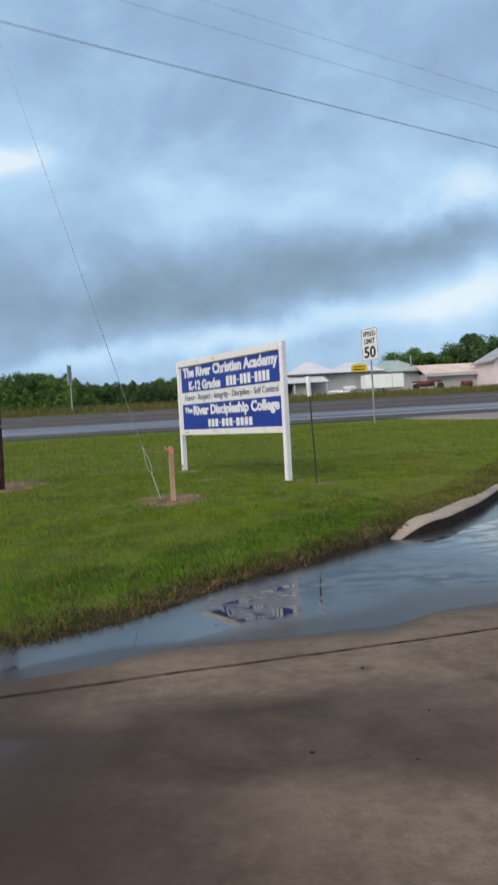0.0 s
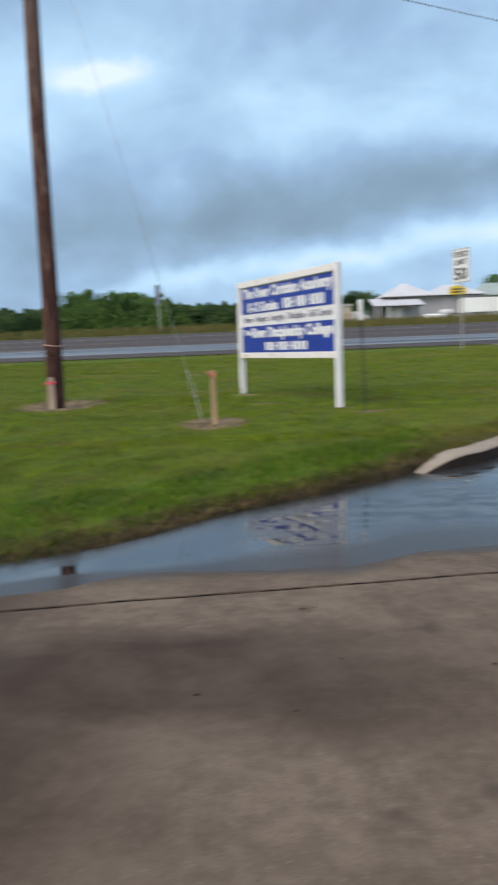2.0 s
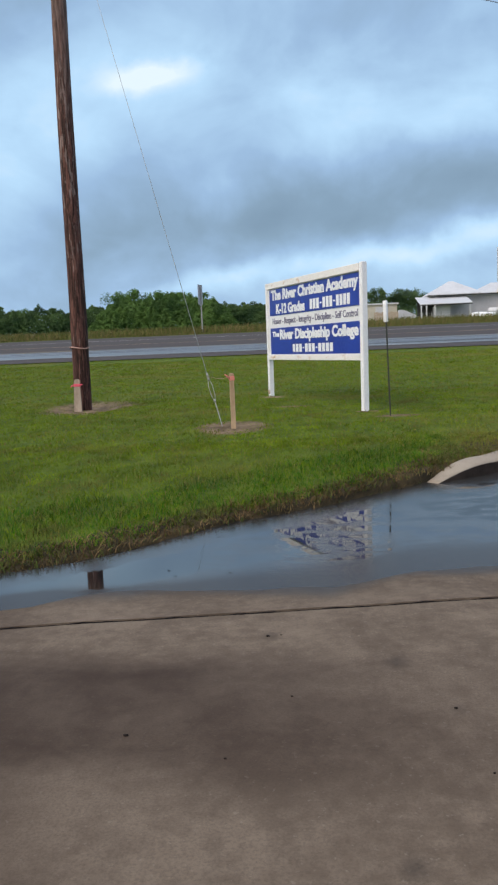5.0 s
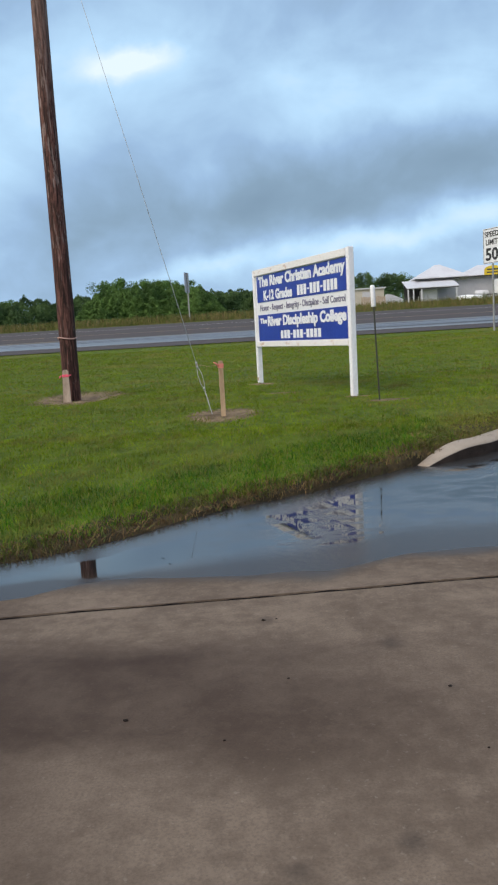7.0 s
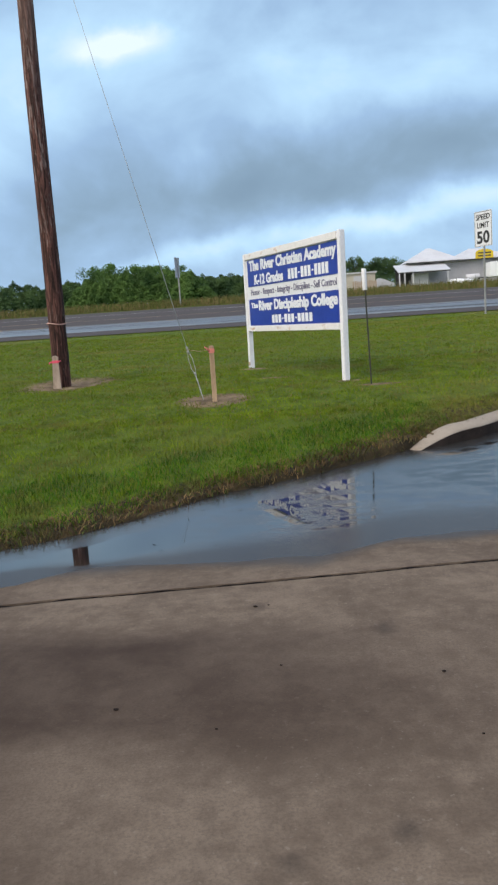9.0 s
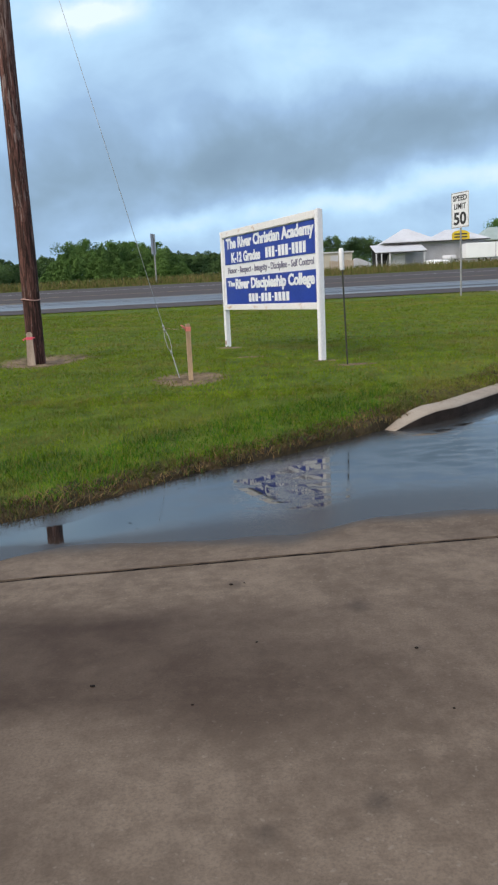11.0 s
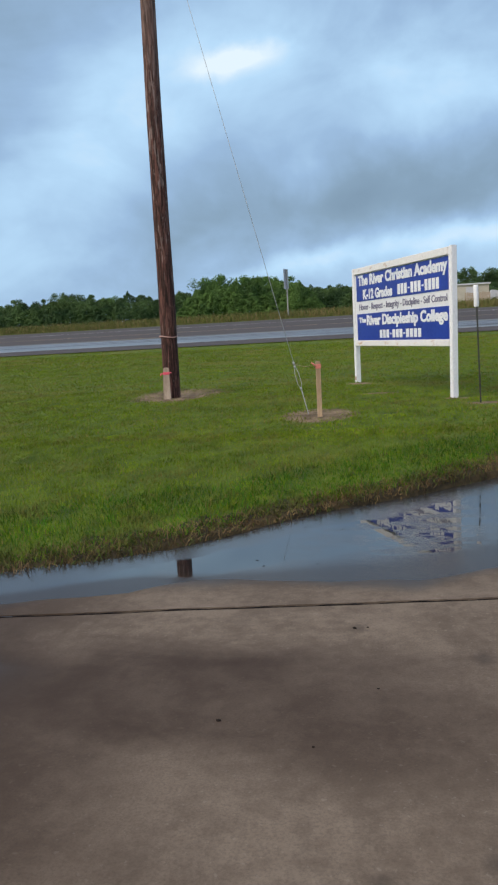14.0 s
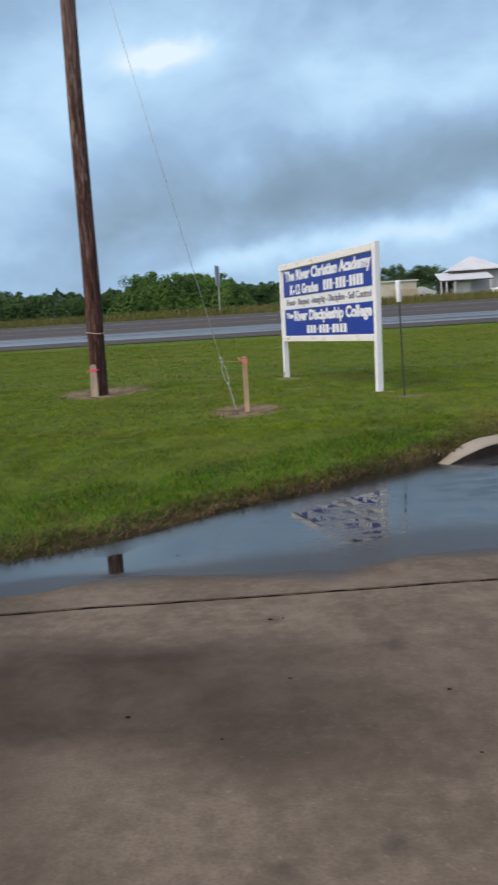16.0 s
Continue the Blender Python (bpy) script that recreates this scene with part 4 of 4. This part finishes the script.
def metal_building():
    b = thing("workshop", pose(0, 0, 0), "pale metal workshop with white hipped roofs and an open lean-to", "building")
    part("wall", box(18.9, 31.0, 100, 106, 3.9, 7.03), METAL_WALL, b)
    part("roof", hip_roof(17.9, 24.9, 99.1, 106.4, 7.05, 8.98, 3.2), METAL_ROOF, b, "white hipped metal roof")
    part("roof", hip_roof(23.6, 31.4, 99.3, 106.6, 7.02, 8.62, 3.0), METAL_ROOF, b, "low white hipped metal roof")
    part("gutter", box(17.8, 31.3, 98.98, 99.1, 6.94, 7.06), DARK, b, "dark gutter line")
    for k in range(14):
        x = 23.4 + k * 0.55
        part("cladding_rib", box(x - 0.03, x + 0.03, 99.96, 100.0, 4.0, 6.95), METAL_WALL, b)
    part("canopy", prism([(96.0, 5.78), (99.98, 6.84), (99.98, 6.93), (96.0, 5.88)], (16.35, 22.7), "x"), METAL_ROOF, b, "sloping lean-to roof")
    part("canopy_beam", box(16.4, 22.65, 96.02, 96.12, 5.66, 5.79), DARK, b)
    for x in (16.5, 17.15, 18.15, 22.4):
        part("canopy_post", box(x - 0.07, x + 0.07, 96.0, 96.14, 3.9, 5.68), METAL_ROOF, b)
    part("store", box(18.55, 20.3, 97.4, 99.9, 3.9, 5.62), METAL_ROOF, b, "pale store under the lean-to")
    # near-black sheet added to paint the shade inside the open bay
    part("bay_shade", box(16.6, 18.88, 99.9, 100.0, 3.9, 6.6), DARK, b, "near-black sheet painting the shade inside the open lean-to bay")


def low_boat():
    b = thing("rowing_boat", pose(22.6, 96.6, 4.12), "small white boat lying in the grass before the workshop", "boat")
    bm = bmesh.new()
    rings = []
    for q in np.linspace(0, 1, 13):
        half = 0.62 * math.sqrt(max(0.02, 1 - (2 * q - 1) ** 4))
        keel = 0.42 + 0.14 * (1 - abs(2 * q - 0.7))
        rings.append([bm.verts.new((q * 3.0, half * math.cos(a), keel * math.sin(a) ** 0.7)) for a in np.linspace(0.001, math.pi - 0.001, 9)])
    for a, c in zip(rings, rings[1:]):
        for k in range(8):
            bm.faces.new((a[k], c[k], c[k + 1], a[k + 1])).smooth = True
    bm.faces.new(rings[0])
    bm.faces.new(list(reversed(rings[-1])))
    bmesh.ops.recalc_face_normals(bm, faces=bm.faces[:])
    part("hull", bm, TRAILER, b)
    part("keel_strip", box(0.2, 2.8, -0.03, 0.03, 0.50, 0.57), METAL_WALL, b)


def box_trailer():
    t = thing("box_trailer", pose(0.6, 0, -0.06), "plain white box trailer parked before the buildings", "trailer")
    part("body", box(26.8, 31.9, 95.6, 98.0, 4.65, 6.45, 0.06), TRAILER, t)
    part("side_panel", box(31.9, 31.94, 95.7, 97.9, 4.75, 6.35), METAL_WALL, t)
    part("corner_trim", box(30.3, 30.36, 95.57, 95.62, 4.7, 6.4), METAL_WALL, t)
    for x in (28.6, 29.5):
        wheel = part("wheel", tube([(x, 95.7, 4.55), (x, 95.95, 4.55)], 0.34, 16), RUBBER, t)
        part("rim", tube([(x, 95.68, 4.55), (x, 95.72, 4.55)], 0.19, 12), ZINC, wheel)
    part("tow_bar", box(25.6, 26.8, 96.7, 96.9, 4.6, 4.7), DARK, t)
    part("stand", box(25.7, 25.8, 96.75, 96.85, 4.2, 4.6), DARK, t)


def yellow_sign():
    d = thing("roof_sign", pose(27.6, 99.0, 7.07), "bright yellow arched sign on the eave of the workshop", "sign")
    pts = [(1.1 * math.cos(a), 0.63 + 0.5 * math.sin(a)) for a in np.linspace(0, math.pi, 13)]
    panel = part("panel", prism([(1.1, 0.0), *pts, (-1.1, 0.0)], (-0.06, 0.06)), YELLOW, d)
    for z in (0.22, 0.58):
        part("bar", box(-0.8, 0.8, -0.075, -0.062, z, z + 0.16), DARK, panel, "dark bar of illegible writing")


def barn():
    b = thing("barn", pose(0.6, 0, 0), "grey barn with a grey-green hipped roof", "building")
    part("wall", box(31.6, 37.0, 104, 112, 4.0, 7.05), METAL_WALL, b)
    part("roof", hip_roof(31.0, 37.6, 103.2, 113, 7.05, 9.05, 2.2), GREEN_ROOF, b, "grey-green hipped roof")
    part("vent_pipe", tube([(36.2, 105, 7.5), (36.2, 105, 9.4)], 0.10, 8), ZINC, b)
    part("antenna", tube([(34.6, 107, 8.8), (34.6, 107, 10.6)], 0.05, 6), ZINC, b)


def long_shed():
    b = thing("long_shed", pose(0.4, 0, 0), "long low shed with a tan metal roof", "building")
    part("wall", box(37.2, 48.6, 101, 107, 4.1, 6.5), METAL_WALL, b)
    part("roof", prism([(100.2, 6.45), (104, 7.85), (107.8, 6.45), (107.8, 6.3), (104, 7.6), (100.2, 6.3)], (36.6, 49.2), "x"), TAN_ROOF, b, "tan metal roof")
    part("fascia", box(36.6, 49.2, 100.15, 100.2, 6.0, 6.42), METAL_WALL, b)


def beige_shed():
    b = thing("flat_roofed_shed", pose(0, 0, 0), "beige flat-roofed shed beyond the road", "shed")
    part("wall", box(9.6, 14.2, 101, 106, 3.8, 6.3), BEIGE, b)
    part("roof", box(9.4, 14.4, 100.8, 106.2, 6.3, 6.46), METAL_ROOF, b)
    part("door", box(11.4, 12.4, 100.95, 101.0, 4.0, 6.0), METAL_WALL, b)


def yard_fence():
    f = thing("yard_fence", pose(0, 0, 0), "thin grey wire fence along the far verge", "fence")
    for i in range(12):
        x = 14.0 + i * 1.1
        part("post", box(x - 0.035, x + 0.035, 93.4, 93.47, 3.7, 4.72 + 0.08 * math.sin(i * 2.1)), ZINC, f)
    for z in (4.3, 4.6):
        part("wire", box(14.0, 26.1, 93.385, 93.4, z - 0.008, z + 0.008), ZINC, f)


def board_fence():
    f = thing("board_fence", pose(10.4, 92.6, 3.9), "short run of grey weathered fence boards", "fence")
    for i in range(12):
        part("board", box(i * 0.24, i * 0.24 + 0.21, 0, 0.03, -0.1, 1.05 + 0.05 * math.sin(i * 1.7)), STAKE_GREY, f)
    part("rail", box(0, 2.85, 0.03, 0.09, 0.7, 0.8), STAKE_GREY, f)
    b = thing("covered_boat", pose(13.2, 94.4, 3.98), "boat on a trailer under a grey tarpaulin", "boat")
    part("tarpaulin", prism([(0, 0.35), (0.5, 1.25), (1.1, 1.15), (2.4, 0.55), (2.5, 0.35)], (0, 1.6)), METAL_WALL, b)
    part("hull", prism([(0.05, 0.35), (0.2, 0.12), (2.1, 0.12), (2.45, 0.35)], (0.1, 1.5)), METAL_ROOF, b)
    for x in (0.7, 1.5):
        part("wheel", tube([(x, 0.0, 0.1), (x, 0.15, 0.1)], 0.2, 12), RUBBER, b)


def machinery():
    m = thing("farm_implement", pose(33.6, 94.5, 4.05), "rusty red farm implement standing in weeds", "machinery")
    part("drum", tube([(0.6, 0, 0.75), (2.4, 0, 0.8)], 0.38, 14), RED_IRON, m)
    part("beam", box(-0.4, 3.6, -0.12, 0.12, 0.95, 1.15, 0.02), RED_IRON, m)
    for x in (0.2, 1.2, 2.2, 3.0):
        part("tine", tube([(x, 0.1, 1.0), (x + 0.25, -0.3, 0.6), (x + 0.1, -0.5, 0.1)], 0.06, 6), RED_IRON, m)
    for x in (0.0, 3.3):
        part("wheel", tube([(x, -0.3, 0.4), (x, -0.1, 0.4)], 0.42, 16), RUBBER, m)
    d = thing("rusty_drum", pose(40.2, 95.2, 4.1), "rust-brown drum lying in the weeds", "drum")
    part("shell", tube([(0, 0, 0.45), (1.3, 0.2, 0.45)], 0.45, 14), RED_IRON, d)
    # tank on legs is made up; it fills in for a grey domed heap
    d2 = thing("domed_heap", pose(24.9, 97.6, 4.05), "pale tank shape standing in for a grey domed heap", "tank")
    part("vessel", tube([(0, 0, 0.7), (0.15, 0, 0.7), (1.6, 0, 0.7), (1.75, 0, 0.7)], [0.2, 0.42, 0.42, 0.2], 14), METAL_ROOF, d2)
    for x in (0.3, 1.4):
        part("leg", box(x - 0.06, x + 0.06, -0.2, 0.2, -0.1, 0.4), ZINC, d2)


gabled_house(44.6, 55.0, 95, 101, 4.3, 7.5, 10.2)
metal_building()
box_trailer()
low_boat()
yellow_sign()
barn()
long_shed()
beige_shed()
yard_fence()
board_fence()
machinery()


# ---- trees ----
def quads(name, centres, sizes, mat, parent, flat=0.0, seed=1):
    """Many small four-cornered leaves or clumps in one mesh."""
    r = np.random.default_rng(seed)
    n = len(centres)
    u = r.normal(size=(n, 3))
    u /= np.linalg.norm(u, axis=1, keepdims=True)
    v = np.cross(u, r.normal(size=(n, 3)))
    v /= np.linalg.norm(v, axis=1, keepdims=True)
    s = np.asarray(sizes)[:, None]
    c = np.asarray(centres)
    V = np.stack([c - u * s - v * s * 0.5, c + u * s * 0.9 - v * s * 0.6, c + u * s + v * s * 0.5, c - u * s * 0.8 + v * s * 0.7], 1).reshape(-1, 3)
    me = bpy.data.meshes.new(name)
    me.from_pydata(V.tolist(), [], np.arange(4 * n).reshape(-1, 4).tolist())
    me.materials.append(mat)
    ob = new(name, me)
    ob.parent = parent
    return ob


def tree(seed, mat, tall, wide, label):
    r = np.random.default_rng(seed)
    t = thing("tree", pose(0, 0, -50), label, "tree", "roadside trees")
    trunk = bmesh.new()
    limbs = [([(0, 0, -0.3), (0.06, 0, tall * 0.25), (-0.05, 0.05, tall * 0.5), (0, 0, tall * 0.85)], [0.16, 0.13, 0.09, 0.02])]
    tips = []
    for _ in range(9):
        a, e, l = r.uniform(0, 6.28), r.uniform(0.2, 1.0), r.uniform(0.3, 0.5) * tall
        s = Vector((0, 0, tall * r.uniform(0.2, 0.65)))
        tip = s + Vector((math.cos(a) * wide * 0.42, math.sin(a) * wide * 0.42, l * e))
        limbs.append(([s, s.lerp(tip, 0.5) + Vector((0, 0, 0.12)), tip], [0.06, 0.04, 0.015]))
        tips.append(tip)
    for pts, radii in limbs:
        piece = tube(pts, radii, 6)
        tmp = bpy.data.meshes.new("limb")
        piece.to_mesh(tmp)
        piece.free()
        trunk.from_mesh(tmp)
        bpy.data.meshes.remove(tmp)
    part("trunk", trunk, BARK, t)
    clumps = tips + [Vector((r.normal() * wide * 0.2, r.normal() * wide * 0.2, tall * r.uniform(0.25, 0.95))) for _ in range(16)]
    cs, ss = [], []
    for c in clumps:
        k = int(r.integers(280, 420))
        rad = r.uniform(0.10, 0.2) * wide
        d = r.normal(size=(k, 3))
        d /= np.linalg.norm(d, axis=1, keepdims=True)
        p = np.array(c) + d * rad * r.uniform(0.35, 1.1, size=(k, 1)) * np.array([1, 1, 0.75])
        p[:, 2] = np.maximum(p[:, 2], 0.15)
        cs.append(p)
        ss.append(r.uniform(0.04, 0.085, k))
    quads("crown", np.concatenate(cs), np.concatenate(ss), mat, t, seed=seed)
    return t


KINDS = [tree(11, LEAF_A, 4.6, 4.6, "light green bushy tree in the hedge line across the road"), tree(12, LEAF_B, 4.4, 4.2, "dark green bushy tree in the hedge line across the road"),
         tree(13, LEAF_A, 5.0, 5.2, "broad light green tree across the road"), tree(14, LEAF_B, 5.2, 4.8, "dense dark green tree across the road"),
         tree(15, LEAF_B, 4.0, 5.4, "low spreading dark tree across the road")]
r = np.random.default_rng(3)
SPOTS = []
HEDGE_X = [-90, -60, -48, -40, -35, -30, -26, -22, -15, -11, -5, 2, 10, 16]
HEDGE_TOP = [9.0, 9.2, 9.0, 9.9, 9.0, 9.2, 10.4, 10.8, 10.5, 9.2, 8.8, 9.0, 8.8, 8.6]
x = -88.0
while x < 14:
    light = -30 < x < -12
    SPOTS.append((x, 118 + r.uniform(-5, 6), float(np.interp(x, HEDGE_X, HEDGE_TOP)) + r.uniform(-2.1, 0.5), (0, 2)[int(r.integers(2))] if light else (1, 3, 4, 1, 0)[int(r.integers(5))]))
    x += r.uniform(1.5, 2.6)
for x, y, top, kind in ((12, 138, 10.4, 1), (15, 140, 10.9, 3), (18.5, 139, 10.9, 1), (21.5, 141, 10.6, 3), (24.5, 139, 10.3, 4), (29, 140, 9.6, 1), (36, 138, 10.0, 3),
                        (44, 131, 12.0, 2), (47, 130, 13.1, 0), (50, 131, 11.6, 2), (53.5, 132, 12.0, 3), (56.5, 130, 14.0, 3), (60, 131, 14.6, 1), (64, 132, 14.4, 3), (69, 131, 13.5, 1), (75, 132, 12.5, 3), (41, 134, 10.4, 1)):
    SPOTS.append((x, y, top, kind))
used = set()
for x, y, top, kind in SPOTS:
    z = float(np.interp(y, LAND_Y, LAND_Z))
    src = KINDS[kind]
    m = pose(x, y, z - 0.05, 0, 0, float(r.uniform(0, 360)))
    if kind in used:
        ob = copy_thing(src, m)
    else:
        ob, src.matrix_basis = src, m
        used.add(kind)
    k = (top - z) / (4.9 if kind != 4 else 4.3)
    ob.scale = (max(k, 0.9) * float(r.uniform(0.85, 1.2)), max(k, 0.9) * float(r.uniform(0.85, 1.2)), k)

# the leafy bank of bushes that joins the trees: rounded lumps, lighter where young growth stands
def bank(n, x0, x1, front, mat, label, seed, low=0.0):
    q = np.random.default_rng(seed)
    bx = q.uniform(x0, x1, n)
    arc = q.uniform(0.0, 1.45, n)
    lump = 0.5 + 0.5 * ripple(bx, arc * 3, 5.0, 31) + 0.35 * ripple(bx, arc * 6, 1.7, 32)
    base = np.interp(front + 3, LAND_Y, LAND_Z)
    ends = np.sqrt(np.clip(np.minimum(bx - x0, x1 - bx) / 4.0, 0.05, 1.0))
    high = (np.interp(bx, HEDGE_X, HEDGE_TOP) - base - low) * (0.50 + 0.50 * lump) * ends
    deep = (3.5 + 2.2 * lump) * q.uniform(0.82, 1.03, n)
    by = front + 5.0 - deep * np.cos(arc)
    bz = base + np.maximum(high, 0.6) * np.sin(arc) * q.uniform(0.9, 1.03, n)
    tagged(quads("scrub", np.stack([bx, by, bz], 1), q.uniform(0.04, 0.088, n) * np.where(arc < 0.7, 1.3, 1.0), mat, None, seed=seed), label, "scrub", kind="stuff")


bank(190000, -80, -25, 111, LEAF_B, "dark green bank of bushes among the trees", 8)
bank(110000, -29, -7, 109, LEAF_C, "rounded fresh green bushes across the road", 9, -0.2)
bank(100000, -14, 12, 111, LEAF_B, "dark green bank of bushes behind the sign", 10)
bank(40000, 10, 60, 128, LEAF_B, "dark green bank of bushes behind the sheds", 14, 0.4)


# ---- grass ----
def blades(name, x, y, z, h, w, mat, label, category="grass", lean=0.35, seed=1):
    """Bent blades of three faces each, in one mesh."""
    q = np.random.default_rng(seed)
    n = len(x)
    a, b = q.uniform(0, 6.283, n), q.uniform(0, 6.283, n)
    tilt = q.uniform(0.1, 1.0, n) * lean * h
    base = np.stack([x, y, z], 1)
    sx = np.stack([np.cos(a), np.sin(a), 0 * a], 1) * (w * 0.5)[:, None]
    fwd = np.stack([np.cos(b), np.sin(b), 0 * b], 1)
    up = np.array([0, 0, 1.0])
    mid = base + fwd * (tilt * 0.3)[:, None] + up * (h * 0.6)[:, None]
    tip = base + fwd * tilt[:, None] + up * h[:, None]
    V = np.stack([base - sx, base + sx, mid + sx * 0.7, mid - sx * 0.7, tip], 1).reshape(-1, 3)
    k = np.arange(n)[:, None] * 5
    faces = (k + np.array([0, 1, 2, 3])).tolist() + (k + np.array([3, 2, 4])).tolist()
    me = bpy.data.meshes.new(name)
    me.from_pydata(V.tolist(), [], faces)
    me.materials.append(mat)
    return tagged(new(name, me), label, category, kind="stuff")


def not_bare(x, y):
    ok = np.ones(len(x), bool)
    for bx, by, rx, ry in BARE:
        ok &= ((x - bx) / rx) ** 2 + ((y - by) / ry) ** 2 > rng.uniform(0.12, 1.3, len(x))
    return ok


def scatter(n, x0, x1, y0, y1):
    y = rng.uniform(y0, y1, n)
    x = rng.uniform(x0, x1, n)
    return x, y


def lawn(n, x0, x1, y0, y1, h0, h1, w, mat, label, seed, lean=0.5, lo=0.06, hi=99.0):
    x, y = scatter(n, x0, x1, y0, y1)
    d = inside(x, y)
    ok = (d > lo) & (d < hi) & not_bare(x, y)
    x, y, d = x[ok], y[ok], d[ok]
    h = rng.uniform(h0, h1, len(x)) * (0.8 + 0.45 * ripple(x, y, 0.8, 41) + 0.35 * ripple(x, y, 0.16, 42))
    blades("grass", x, y, ground_z(x, y) - 0.005, h, np.full(len(x), w) * rng.uniform(0.7, 1.3, len(x)), mat, label, lean=lean, seed=seed)


lawn(210000, -3.6, 4.6, 1.6, 6.4, 0.016, 0.040, 0.0034, LAWN, "mown green lawn grass near the paving", 51, 1.0, lo=0.16)
lawn(150000, -6.0, 7.0, 6.0, 11.0, 0.015, 0.036, 0.007, LAWN, "mown green lawn grass round the sign", 52, 1.0)
lawn(100000, -10.0, 11.5, 11.0, 19.0, 0.015, 0.038, 0.014, LAWN, "mown green lawn grass towards the highway", 53, 1.0)
lawn(80000, -15.0, 13.0, 19.0, 29.3, 0.018, 0.045, 0.024, LAWN, "mown green lawn grass at the roadside", 54, 1.0)
lawn(80000, -3.4, 2.2, 1.2, 6.5, 0.026, 0.062, 0.0036, RANK, "longer bright green grass along the drive", 55, 1.2, lo=0.17, hi=1.0)
lawn(160000, -3.0, 2.4, 1.2, 7.0, 0.015, 0.055, 0.0052, STRAW, "brown dead grass at the edge of the drive", 56, 2.2, lo=-0.035, hi=0.30)
lawn(45000, 1.9, 5.0, 4.6, 9.5, 0.015, 0.045, 0.005, STRAW, "brown dead grass behind the kerb", 57, 2.0, lo=0.13, hi=0.62)
vx = rng.uniform(-60, 60, 60000)
vy = 46.4 + rng.uniform(0, 1, 60000) ** 1.4 * 6
blades("grass", vx, vy, np.interp(vy, LAND_Y, LAND_Z), rng.uniform(0.12, 0.50, len(vx)) * np.clip((vy - 45.6) / 2.2, 0.3, 1), rng.uniform(0.02, 0.045, len(vx)), VERGE, "tall unmown grass on the far verge", lean=0.5, seed=61)

# ---- small things on the paving ----
for x, y, s in ((0.644, 1.711, 0.0048), (0.938, 2.320, 0.0050), (0.977, 2.330, 0.0026), (1.012, 1.904, 0.0028), (0.876, 1.608, 0.0026), (1.391, 1.826, 0.004), (1.407, 1.545, 0.0026)):
    bm = bmesh.new()
    bmesh.ops.create_icosphere(bm, subdivisions=2, radius=s)
    for v in bm.verts:
        v.co *= 1 + 0.35 * noise.noise(v.co / s * 0.9 + Vector((x * 9, y, 0)))
        v.co.z *= 0.55
        v.co.x *= 1.3
    ob = part("pebble", bm, STONE)
    ob.location = (x, y, max(float(slab_z(x, y)), 0.0015 if y > 2.9 else -1) + s * 0.3)
    tagged(ob, "small dark pebble on the wet concrete", "pebble", "pebbles")

# wet leaves lying in the shallow water
for x, y, size, turn in ((0.658, 3.602, 0.008, 20), (0.682, 3.612, 0.006, 75), (0.513, 3.065, 0.007, -15), (0.553, 2.985, 0.006, 5), (0.764, 3.017, 0.006, 10), (0.837, 3.566, 0.006, 40)):
    bm = bmesh.new()
    rim = [bm.verts.new((math.cos(a) * size * (1.0 + 0.25 * math.cos(3 * a)), math.sin(a) * size * 0.5, 0.0010 + 0.0010 * math.cos(a) ** 2)) for a in np.linspace(0, 2 * math.pi, 13)[:-1]]
    mid = bm.verts.new((0, 0, 0.0006))
    for k in range(12):
        bm.faces.new((mid, rim[k], rim[(k + 1) % 12]))
    bmesh.ops.solidify(bm, geom=bm.faces[:], thickness=0.0008)
    ob = part("leaf", bm, STONE)
    ob.matrix_world = pose(x, y, 0.0022, 0, 0, turn)
    tagged(ob, "small dark wet leaf lying in the puddle", "leaf", "leaves in the puddle")
